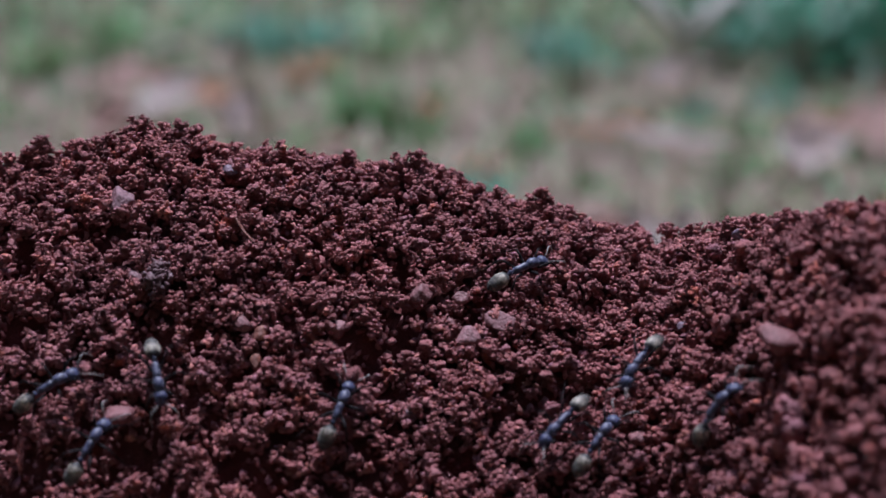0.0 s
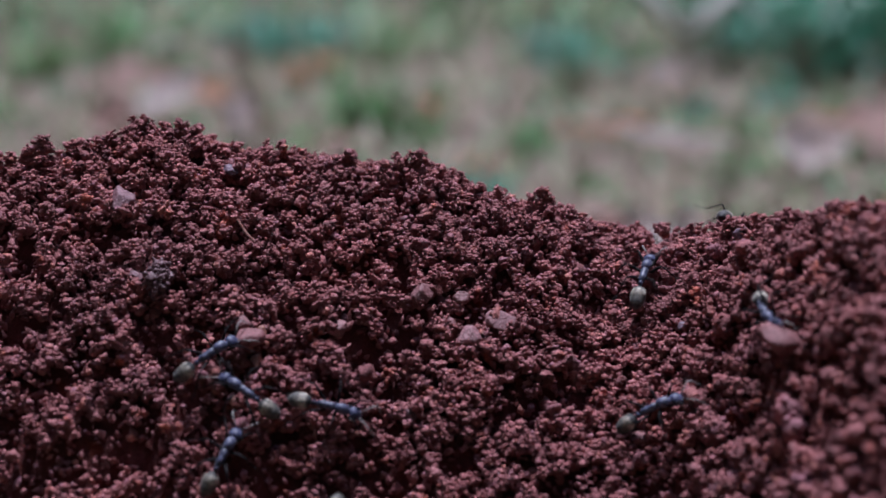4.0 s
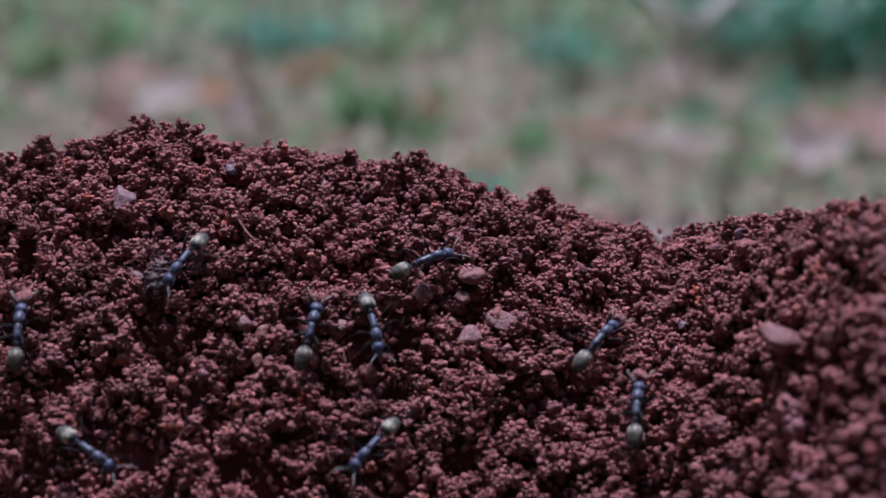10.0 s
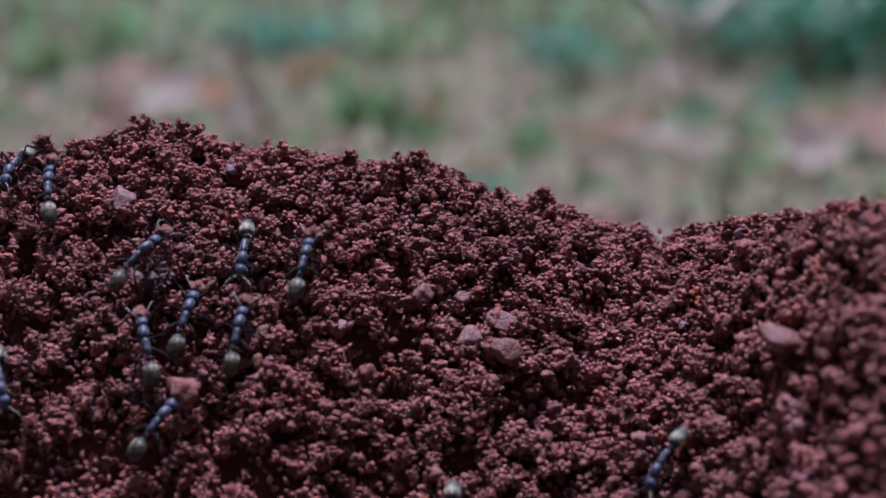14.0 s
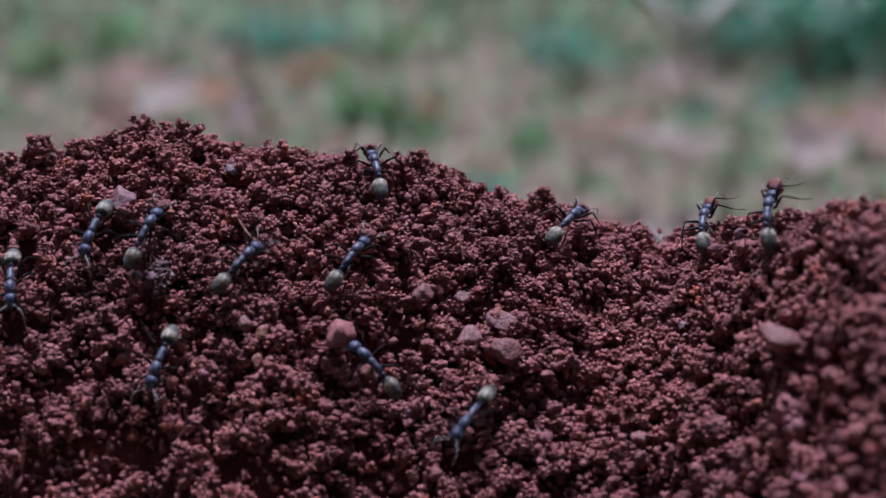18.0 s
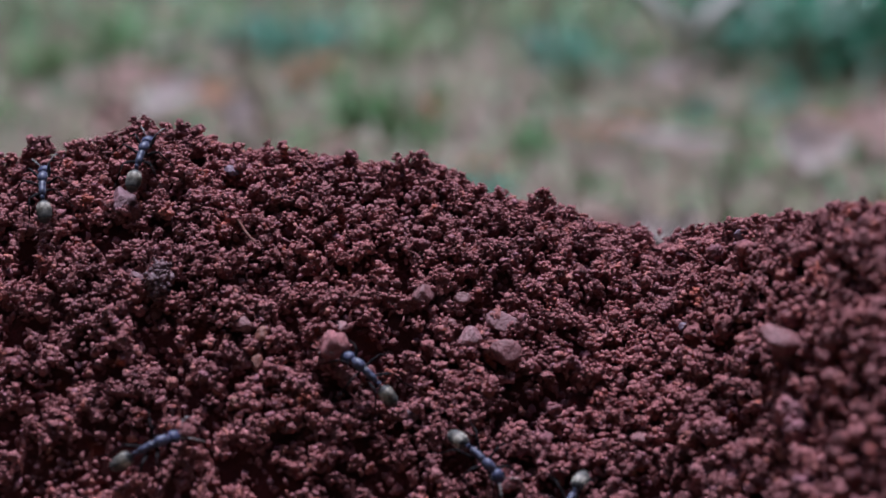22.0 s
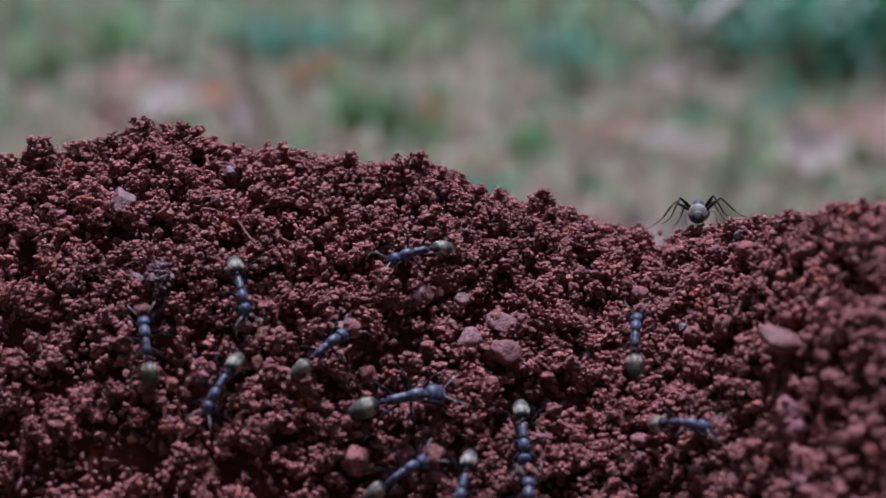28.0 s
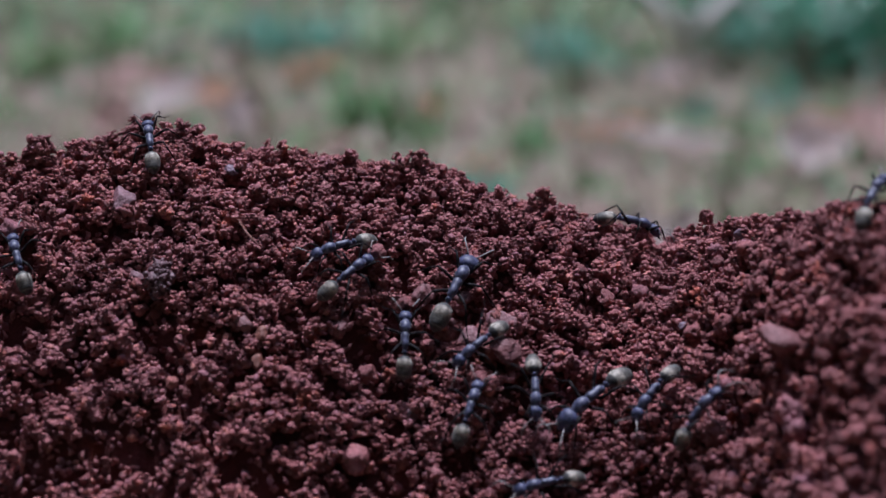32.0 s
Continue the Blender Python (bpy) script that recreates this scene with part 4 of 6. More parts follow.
            mid = (0.5 * (knee[0] + ankle[0]), 0.5 * (knee[1] + ankle[1]) + 0.05)
            tube(bm, [(knee[0] * MM, 0, knee[1] * MM), (mid[0] * MM, 0, mid[1] * MM), (ankle[0] * MM, 0, ankle[1] * MM)], [0.1 * MM, 0.12 * MM, 0.08 * MM], 6)
            part("shin", bm, ANT_LEG, lg)
            bm = bmesh.new()
            tube(bm, [(ankle[0] * MM, 0, ankle[1] * MM), ((ankle[0] + c * 0.4) * MM, 0, (0.4 * ankle[1] + 0.6 * (0.05 - h0)) * MM), ((ankle[0] + c * 0.85) * MM, 0, (0.05 - h0) * MM)], [0.06 * MM, 0.05 * MM, 0.03 * MM], 5)
            part("foot", bm, ANT_LEG, lg)
    return ant


def trail(rows, step=0.1):
    """Rows of (seconds, x, y, heading) on the mound, rounded off and made dense, as rows for walk()."""
    t, x, y, h = (np.array(c, float) for c in zip(*rows))
    ts = [t[0]]
    for a, b in zip(t, t[1:]):
        n = max(1, int(math.ceil((b - a) / step))) if b - a < 2.5 else 12
        ts += [a + (b - a) * (k + 1) / n for k in range(n)]
    ts = np.array(ts)

    def glide(v):
        m = np.zeros(len(t))
        if len(t) > 2:
            sl = np.diff(v) / np.diff(t)
            m[1:-1] = np.where(sl[1:] * sl[:-1] > 0, 2 * sl[1:] * sl[:-1] / np.where(sl[1:] + sl[:-1] == 0, 1, sl[1:] + sl[:-1]), 0)
            m[0], m[-1] = sl[0] * 0.5, sl[-1] * 0.5
        i = np.clip(np.searchsorted(t, ts, "right") - 1, 0, len(t) - 2)
        w = t[i + 1] - t[i]
        s = (ts - t[i]) / w
        return (v[i] * (2 * s ** 3 - 3 * s ** 2 + 1) + m[i] * w * (s ** 3 - 2 * s ** 2 + s) + v[i + 1] * (3 * s ** 2 - 2 * s ** 3) + m[i + 1] * w * (s ** 3 - s ** 2))

    xs, ys, hs = glide(x), glide(y), glide(h)
    out = [(a, on_mound(float(b), float(c), float(d))) for a, b, c, d in zip(ts, xs, ys, hs)]
    if out[0][0] > 0:
        out.insert(0, (0.0, out[0][1]))
    if out[-1][0] < 32:
        out.append((32.0, out[-1][1]))
    return out


def gait(rows, base, s, phase):
    """One leg's rows: it swings in step while the ant walks, in its ant's space."""
    t, x, y = (np.array(c, float) for c in list(zip(*rows))[:3])
    out = [(0.0, base)]
    for a in np.arange(t[0] + 0.08, t[-1], 0.08):
        i = int(np.clip(np.searchsorted(t, a) - 1, 0, len(t) - 2))
        speed = math.hypot(x[i + 1] - x[i], y[i + 1] - y[i]) / (t[i + 1] - t[i])
        k = min(1.0, speed / 0.02)
        q = 2 * math.pi * a / 0.32 + phase
        if k > 0.12 or len(out) < 2:
            out.append((round(float(a), 3), base @ pose(0, 0, 0, 0, -7 * k * max(0.0, math.cos(q)), s * 17 * k * math.sin(q))))
    return out + [(32.0, out[-1][1])]


def pellet_mesh(seed):
    """A unit lump of red soil with blunt corners."""
    g = np.random.default_rng(seed)
    shift = Vector(g.uniform(0, 60, 3))
    size = g.uniform(0.75, 1.2, 3)
    bm = bmesh.new()
    bmesh.ops.create_icosphere(bm, subdivisions=3, radius=1.0)
    for v in bm.verts:
        k = 0.86 + 0.42 * noise.noise(v.co * 1.5 + shift) + 0.2 * noise.noise(v.co * 4.5 + shift) + 0.09 * noise.noise(v.co * 11 + shift)
        v.co = Vector((v.co.x * size[0], v.co.y * size[1], v.co.z * size[2])) * k
    me = bpy.data.meshes.new("soil_pellet")
    bm.to_mesh(me)
    bm.free()
    me.polygons.foreach_set("use_smooth", [True] * len(me.polygons))
    me.materials.append(SOIL_PIECE)
    return me


PELLET_SHAPES = [pellet_mesh(500 + k) for k in range(7)]
pellet_dice = np.random.default_rng(88)


def carry(path, until, r):
    """A pellet held in the jaws along an ant's path, then laid down where the ant lets go of it."""
    ob = new("soil_pellet", PELLET_SHAPES[int(pellet_dice.integers(0, 7))])
    ob.scale = (r, r, r)
    tagged(ob, "crumb of red soil carried in an ant's jaws", "soil pellet", "pellets carried by ants")
    held = Matrix.Translation((0.0043 + 0.65 * r, 0, 0.0011))
    out = [(a, m @ held) for a, m in path if a <= until + 1e-6]
    if until < path[-1][0] - 0.1:
        rest = out[-1][1].copy()
        x, y = rest.translation.x, rest.translation.y
        if abs(y - float(crest_y(x))) < 0.008:
            y = float(crest_y(x)) + 0.005
        rest.translation = (x, y, float(mound_z(x, y)) - 0.75 * r)
        out += [(out[-1][0] + 0.3, rest), (32.0, rest)]
    elif out[-1][0] < 32:
        out.append((32.0, out[-1][1]))
    walk(ob, out)


def send(ant, rows, until=None, r=None):
    """Key an ant along its trail, and its six legs. An ant that comes up from the foot of the mound hauls a pellet to its highest place, or until a given time; until=-1: none."""
    path = trail(rows)
    walk(ant, path)
    for leg in ant.children:
        if "leg" in leg.name:
            s = 1 if leg.matrix_basis.translation.y > 0 else -1
            odd = ("middle" in leg.name) != (s > 0)
            walk(leg, gait(rows, leg.matrix_basis.copy(), s, math.pi * odd))
    if until is None and rows[0][2] < -0.03 and math.sin(radians(rows[0][3])) > 0.25:
        ys = [row[2] for row in rows]
        top = next(i for i, y in enumerate(ys) if y >= max(ys) - 0.001)
        until = rows[top][0] if min(ys[top:]) < ys[top] - 0.008 else rows[-1][0]
    if until is not None and until > 0:
        carry(path, until, r or float(pellet_dice.uniform(0.0009, 0.0015)))


WORKER = build_ant("small black worker ant with a golden gaster walking on red soil")
CARRIER = build_ant("black worker ant with a golden gaster hauling soil uphill")
MAJOR = build_ant("large big-headed black major ant with a golden gaster", 1.3)
MAJOR.scale = (1.25, 1.25, 1.25)


WORKERS = [WORKER] + [copy_thing(WORKER, Matrix()) for k in range(92)]
CARRIERS = [CARRIER] + [copy_thing(CARRIER, Matrix()) for k in range(7)]
MAJORS = [MAJOR] + [copy_thing(MAJOR, Matrix()) for k in range(1)]


# ---- what moves ----
def motions():
    send(WORKERS[0], [(0, 0.0111, -0.0132, 35), (0.5, 0.0202, -0.0048, 34), (0.75, 0.0172, -0.0051, 79), (1, 0.0121, -0.0115, 125), (1.25, 0.0104, -0.0161, 186), (1.5, 0.0088, -0.0201, 223), (2, -0.0005, -0.0273, 246), (2.5, -0.0028, -0.0351, 238), (3, -0.0069, -0.0336, 202), (3.9, -0.0146, -0.0416, 244), (4.75, -0.0190, -0.0613, 255)])
    send(WORKERS[1], [(0, -0.0514, -0.0317, 16), (0.5, -0.0424, -0.0260, 29), (1, -0.0313, -0.0194, 32), (1.5, -0.0208, -0.0153, 28), (2, -0.0134, -0.0092, 45), (2.5, -0.0047, -0.0028, 40), (3, -0.0006, -0.0028, -3), (3.5, -0.0030, 0.0020, 4), (4.45, -0.0024, 0.0409, 84)])
    send(WORKERS[2], [(0, -0.0457, -0.0379, 44), (0.5, -0.0436, -0.0351, 46), (1, -0.0437, -0.0344, 60), (1.5, -0.0400, -0.0318, 42), (2, -0.0369, -0.0300, 32), (2.5, -0.0348, -0.0321, -6), (3, -0.0350, -0.0305, 24), (3.5, -0.0335, -0.0299, 26), (5.5, -0.0212, -0.0240, 31), (6, -0.0193, -0.0220, 37), (6.5, -0.0157, -0.0200, 31), (7, -0.0111, -0.0169, 38), (7.5, -0.0038, -0.0165, 13), (8, -0.0039, -0.0162, 22), (8.5, -0.0043, -0.0163, 22), (9, -0.0044, -0.0163, 22), (9.5, -0.0034, -0.0158, 22), (10, -0.0026, -0.0158, 26), (10.5, -0.0035, -0.0151, 38), (11, -0.0051, -0.0177, 82), (11.5, -0.0195, -0.0225, 213), (12, -0.0243, -0.0298, 230), (12.5, -0.0317, -0.0375, 224), (13, -0.0369, -0.0437, 256), (13.55, -0.0382, -0.0638, 266)], -1)
    send(WORKERS[3], [(0, -0.0377, -0.0313, -72), (0.2, -0.0337, -0.0354, -58), (0.5, -0.0308, -0.0440, -75), (1.05, -0.0277, -0.0632, -80)])
    send(WORKERS[4], [(0, -0.0139, -0.0328, 59), (0.5, -0.0126, -0.0297, 58), (1, -0.0110, -0.0293, 43), (1.5, -0.0110, -0.0304, 38), (2, -0.0127, -0.0300, 29), (2.5, -0.0122, -0.0302, 31), (3, -0.0127, -0.0297, 27), (3.5, -0.0143, -0.0311, 22), (5.5, -0.0172, -0.0395, -96), (6, -0.0200, -0.0423, -90), (6.75, -0.0214, -0.0625, -95)])
    send(WORKERS[5], [(0, 0.0160, -0.0317, -140), (0.2, 0.0095, -0.0369, -122), (0.75, 0.0034, -0.0580, -109)])
    send(WORKERS[6], [(0, 0.0273, -0.0257, -132), (0.2, 0.0185, -0.0313, -141), (0.5, 0.0130, -0.0380, -136), (1.05, 0.0093, -0.0582, -106)])
    send(WORKERS[7], [(0, 0.0212, -0.0345, 40), (0.25, 0.0226, -0.0349, 43), (0.5, 0.0194, -0.0356, 61), (0.75, 0.0153, -0.0375, 88), (1.25, 0.0126, -0.0610, 262)])
    send(WORKERS[8], [(0, 0.0376, -0.0395, 2), (0.5, 0.0479, -0.0385, 13), (1, 0.0481, -0.0349, 76), (1.25, 0.0466, -0.0379, 94), (1.5, 0.0444, -0.0427, 166), (1.75, 0.0412, -0.0459, 184), (2, 0.0367, -0.0499, 239), (2.55, 0.0323, -0.0652, 253)])
    send(CARRIERS[0], [(0.35, -0.0060, -0.0541, 75), (0.9, -0.0005, -0.0367, 69), (1, 0.0016, -0.0343, 55), (1.5, 0.0060, -0.0286, 47), (2, 0.0109, -0.0232, 64), (2.5, 0.0186, -0.0107, 59), (2.8, 0.0239, -0.0022, 60), (3, 0.0262, -0.0009, 38), (3.5, 0.0263, 0.0020, 42), (4.25, 0.0300, 0.0447, 83)])
    send(WORKERS[9], [(1.25, -0.0475, -0.0570, 98), (1.8, -0.0501, -0.0380, 99), (2, -0.0505, -0.0360, 95), (2.5, -0.0444, -0.0260, 61), (3, -0.0381, -0.0169, 60), (3.5, -0.0291, -0.0060, 51), (4.35, -0.0273, 0.0442, 86)])
    send(WORKERS[10], [(1.05, -0.0377, -0.0583, 87), (1.6, -0.0362, -0.0375, 84), (2, -0.0345, -0.0366, 78), (2.5, -0.0261, -0.0347, 23), (3, -0.0263, -0.0341, 42), (3.5, -0.0291, -0.0389, 58), (5.5, -0.0229, -0.0326, 40), (6, -0.0174, -0.0294, 42), (6.5, -0.0109, -0.0273, 30), (7, -0.0064, -0.0225, 53), (7.5, 0.0010, -0.0234, 9), (8, 0.0074, -0.0208, 39), (8.5, 0.0099, -0.0218, -18), (9, 0.0072, -0.0208, 79), (9.5, -0.0010, -0.0287, 235), (10, -0.0097, -0.0361, 225), (10.3, -0.0136, -0.0427, 252), (10.85, -0.0164, -0.0625, 261)])
    send(WORKERS[11], [(1.25, -0.0107, -0.0544, 100), (1.8, -0.0138, -0.0372, 102), (2, -0.0161, -0.0373, 147), (3, -0.0180, -0.0377, 151), (3.5, -0.0203, -0.0355, 150), (4.5, -0.0319, -0.0305, 164), (5.5, -0.0377, -0.0344, 229), (6, -0.0417, -0.0370, 230), (6.4, -0.0426, -0.0428, 265), (6.95, -0.0421, -0.0645, 270)])
    send(WORKERS[12], [(1.25, 0.0183, -0.0570, 80), (2, 0.0237, -0.0348, 53), (2.5, 0.0256, -0.0267, 63), (3, 0.0305, -0.0226, 48), (3.5, 0.0367, -0.0162, 50), (4.35, 0.0444, 0.0183, 72)])
    send(WORKERS[13], [(1.25, 0.0256, -0.0577, 82), (1.7, 0.0287, -0.0373, 76), (2, 0.0346, -0.0341, 49), (2.5, 0.0435, -0.0263, 49), (3, 0.0455, -0.0255, -11), (3.5, 0.0424, -0.0285, -66), (4.5, 0.0463, -0.0492, -84), (5.45, 0.0480, -0.0848, -87)])
    send(WORKERS[14], [(1.45, 0.0611, -0.0709, 146), (2, 0.0533, -0.0677, 231), (2.25, 0.0506, -0.0694, 205), (2.85, 0.0473, -0.0843, 253)])
    send(WORKERS[15], [(1.95, 0.0414, -0.0695, 80), (2.4, 0.0444, -0.0536, 76), (2.5, 0.0460, -0.0525, 56), (3, 0.0496, -0.0478, 61), (3.5, 0.0551, -0.0445, 67), (4.15, 0.0688, -0.0643, -49)])
    send(WORKERS[16], [(2.25, -0.0053, -0.0534, 72), (2.8, 0.0008, -0.0373, 62), (3, 0.0060, -0.0328, 51), (3.5, 0.0196, -0.0228, 54), (4.2, 0.0312, -0.0076, 76), (4.85, 0.0365, 0.0365, 81)])
    send(WORKERS[17], [(2.25, 0.0110, -0.0543, 80), (2.7, 0.0145, -0.0349, 73), (3, 0.0214, -0.0330, 28), (3.5, 0.0225, -0.0348, 16), (4.5, 0.0378, -0.0300, -7), (5.5, 0.0493, -0.0398, -25), (6, 0.0534, -0.0425, -54), (6.65, 0.0699, -0.0640, -51)])
    send(WORKERS[18], [(3.55, -0.0214, -0.0578, 81), (4.6, -0.0165, -0.0263, 77), (5.5, -0.0094, -0.0057, 86), (6, -0.0028, 0.0020, 54), (6.5, -0.0049, 0.0018, 95), (6.7, -0.0070, -0.0059, 226), (7, -0.0126, -0.0098, 225), (7.5, -0.0119, -0.0151, 259), (8, -0.0152, -0.0308, 253), (8.5, -0.0163, -0.0333, 256), (9, -0.0152, -0.0398, 312), (9.55, -0.0186, -0.0629, 265)])
    send(WORKERS[19], [(3.75, 0.0057, -0.0560, 87), (4.8, 0.0076, -0.0222, 85), (5.5, 0.0096, 0.0008, 90), (6, 0.0088, 0.0011, 92), (6.2, 0.0079, -0.0072, 249), (6.5, 0.0058, -0.0146, 262), (7, 0.0048, -0.0284, 258), (7.4, -0.0011, -0.0403, 255), (7.95, -0.0048, -0.0602, 260)])
    send(WORKERS[20], [(5.15, -0.0364, -0.0592, 87), (5.7, -0.0345, -0.0391, 80), (6, -0.0311, -0.0369, 64), (6.5, -0.0299, -0.0285, 79), (7, -0.0280, -0.0196, 77), (7.5, -0.0251, -0.0121, 66), (8, -0.0202, -0.0024, 72), (8.5, -0.0151, 0.0020, 41), (9, -0.0165, -0.0032, 12), (9.65, -0.0200, 0.0400, 90)])
    send(WORKERS[21], [(5.35, -0.0268, -0.0585, 89), (5.9, -0.0263, -0.0378, 89), (6, -0.0254, -0.0376, 69), (6.5, -0.0218, -0.0275, 73), (7, -0.0182, -0.0166, 59), (7.5, -0.0149, -0.0083, 63), (7.8, -0.0102, -0.0008, 59), (8, -0.0086, 0.0020, 67), (8.75, -0.0086, 0.0440, 88)])
    send(WORKERS[22], [(5.55, -0.0447, -0.0556, 105), (6, -0.0504, -0.0388, 132), (6.25, -0.0539, -0.0317, 115), (6.5, -0.0564, -0.0243, 102), (7, -0.0551, -0.0125, 86), (7.3, -0.0565, -0.0046, 95), (7.6, -0.0564, -0.0009, 96), (8, -0.0551, -0.0136, -38), (8.5, -0.0463, -0.0368, -45), (9, -0.0454, -0.0377, -30), (9.5, -0.0459, -0.0376, -28), (10, -0.0458, -0.0384, -28), (10.5, -0.0457, -0.0375, -14), (11, -0.0458, -0.0375, -3), (11.5, -0.0429, -0.0371, 26), (12, -0.0392, -0.0280, 95), (12.5, -0.0444, -0.0178, 115), (13, -0.0493, -0.0065, 100), (13.5, -0.0574, -0.0036, 162), (13.7, -0.0632, -0.0036, 175), (14.15, -0.0824, -0.0023, 175)])
    send(WORKERS[23], [(4.55, 0.0357, 0.0322, -99), (5.5, 0.0268, -0.0202, -153), (6, 0.0129, -0.0310, -149), (6.4, -0.0006, -0.0404, -127), (6.95, -0.0088, -0.0597, -114)])
    send(WORKERS[24], [(5.15, 0.0639, -0.0608, 138), (5.7, 0.0523, -0.0501, 146), (6, 0.0452, -0.0490, 170), (6.5, 0.0355, -0.0424, 159), (7, 0.0348, -0.0461, 212), (7.65, 0.0291, -0.0641, 251)])
    send(WORKERS[25], [(5.75, 0.0576, -0.0151, -115), (6.3, 0.0486, -0.0366, -127), (6.5, 0.0454, -0.0344, -130), (7, 0.0416, -0.0410, -127), (7.5, 0.0405, -0.0470, -99), (8, 0.0398, -0.0502, -149), (8.5, 0.0399, -0.0510, -134), (9, 0.0384, -0.0496, -194), (9.4, 0.0369, -0.0548, -109), (9.85, 0.0336, -0.0665, -105)])
    send(WORKERS[26], [(5.85, 0.0426, -0.0704, 75), (6.5, 0.0476, -0.0553, 58), (7, 0.0506, -0.0528, 46), (7.5, 0.0563, -0.0560, -14), (8.05, 0.0684, -0.0696, -44)])
    send(WORKERS[27], [(5.95, -0.0223, -0.0566, 98), (6.5, -0.0258, -0.0397, 117), (7, -0.0310, -0.0308, 110), (7.5, -0.0277, -0.0232, 93), (8, -0.0318, -0.0152, 105), (8.5, -0.0292, 0.0000, 86), (9, -0.0285, 0.0038, 84), (9.5, -0.0297, -0.0068, 258), (10, -0.0355, -0.0202, 234), (10.5, -0.0411, -0.0316, 235), (11, -0.0465, -0.0322, 195), (11.5, -0.0481, -0.0348, 214), (12, -0.0556, -0.0408, 235), (12.4, -0.0584, -0.0438, 255), (12.95, -0.0604, -0.0621, 263)])
    send(WORKERS[28], [(6.45, -0.0540, -0.0580, 99), (7, -0.0573, -0.0340, 94), (7.5, -0.0637, -0.0255, 144), (8.25, -0.0811, -0.0206, 161)])
    send(WORKERS[29], [(7.25, -0.0757, -0.0255, -29), (8, -0.0599, -0.0365, -167), (8.65, -0.0573, -0.0628, -90)])
    send(WORKERS[30], [(7.25, -0.0278, -0.0590, 82), (7.8, -0.0241, -0.0382, 69), (8, -0.0184, -0.0375, 28), (8.5, -0.0061, -0.0372, 4), (9, 0.0021, -0.0365, 19), (9.5, 0.0104, -0.0304, 33), (10, 0.0211, -0.0222, 48), (10.5, 0.0337, -0.0062, 58), (11, 0.0346, -0.0002, 82), (11.25, 0.0344, -0.0005, 88), (11.5, 0.0295, -0.0083, 192), (11.7, 0.0252, -0.0180, 246), (12, 0.0170, -0.0316, 235), (12.3, 0.0137, -0.0407, 257), (12.75, 0.0106, -0.0604, 260)])
    send(WORKERS[31], [(7.35, 0.0254, -0.0557, 80), (7.8, 0.0280, -0.0393, 78), (8, 0.0307, -0.0372, 45), (8.5, 0.0380, -0.0372, 13), (8.8, 0.0296, -0.0369, 168), (9, 0.0283, -0.0389, 200), (9.3, 0.0234, -0.0436, 247), (9.75, 0.0189, -0.0628, 256)])
    send(WORKERS[32], [(8.15, -0.0168, 0.0388, -90), (8.7, -0.0191, -0.0097, -135), (9, -0.0216, -0.0146, -132), (9.5, -0.0156, -0.0164, -82), (10, -0.0098, -0.0236, -72), (10.5, -0.0074, -0.0379, -80), (11.05, -0.0058, -0.0627, -86)])
    send(WORKERS[33], [(8.55, -0.0242, -0.0567, 91), (9, -0.0240, -0.0385, 84), (9.5, -0.0196, -0.0288, 66), (10, -0.0181, -0.0258, 74), (10.5, -0.0156, -0.0193, 65), (11, -0.0098, -0.0108, 49), (11.5, 0.0004, -0.0058, 39), (12, -0.0014, -0.0069, 33), (12.2, -0.0077, -0.0124, -115), (12.5, -0.0102, -0.0199, -114), (13, -0.0146, -0.0347, -121), (13.4, -0.0146, -0.0417, -95), (13.95, -0.0162, -0.0628, -94)])
    send(WORKERS[34], [(7.95, 0.0632, -0.0610, 138), (8.5, 0.0519, -0.0507, 146), (9, 0.0473, -0.0540, 220), (9.3, 0.0423, -0.0568, 239), (9.85, 0.0378, -0.0718, 252)])
    send(WORKERS[35], [(8.95, -0.0510, -0.0572, 104), (9.5, -0.0563, -0.0344, 103), (10, -0.0569, -0.0254, 88), (10.5, -0.0579, -0.0153, 90), (11, -0.0567, -0.0109, 81), (11.5, -0.0593, -0.0038, 104), (12, -0.0597, 0.0001, 93), (12.5, -0.0601, -0.0004, 95), (12.8, -0.0606, -0.0014, 118), (13, -0.0586, -0.0068, 164), (13.5, -0.0602, -0.0152, 242), (14.05, -0.0805, -0.0147, 185)])
    send(WORKERS[36], [(10.65, -0.0697, -0.0317, 6), (11.2, -0.0559, -0.0291, 25), (11.5, -0.0559, -0.0215, 86), (12, -0.0525, -0.0111, 83), (12.5, -0.0501, -0.0042, 90), (12.75, -0.0521, 0.0004, 103), (13, -0.0519, 0.0049, 90), (13.5, -0.0598, 0.0020, 121), (14, -0.0602, -0.0032, 254), (14.65, -0.0868, 0.0008, 179)])
    send(CARRIERS[1], [(9.05, 0.0218, -0.0580, 85), (9.6, 0.0240, -0.0377, 82), (10, 0.0261, -0.0316, 81), (10.5, 0.0377, -0.0237, 19), (11, 0.0462, -0.0258, 62), (11.5, 0.0584, -0.0048, 43), (12.5, 0.0573, -0.0159, -122), (12.8, 0.0477, -0.0259, -128), (13, 0.0445, -0.0196, -142), (13.2, 0.0426, -0.0262, -115), (13.5, 0.0377, -0.0331, -127), (14, 0.0296, -0.0393, -138), (14.3, 0.0239, -0.0450, -116), (14.85, 0.0205, -0.0603, -104)])
    send(WORKERS[37], [(11.95, -0.0460, -0.0557, 98), (12.45, -0.0486, -0.0371, 101), (13, -0.0545, -0.0234, 116), (13.5, -0.0550, -0.0201, 94), (14, -0.0545, -0.0091, 96), (14.5, -0.0533, -0.0001, 89), (15.15, -0.0603, 0.0384, 99)])
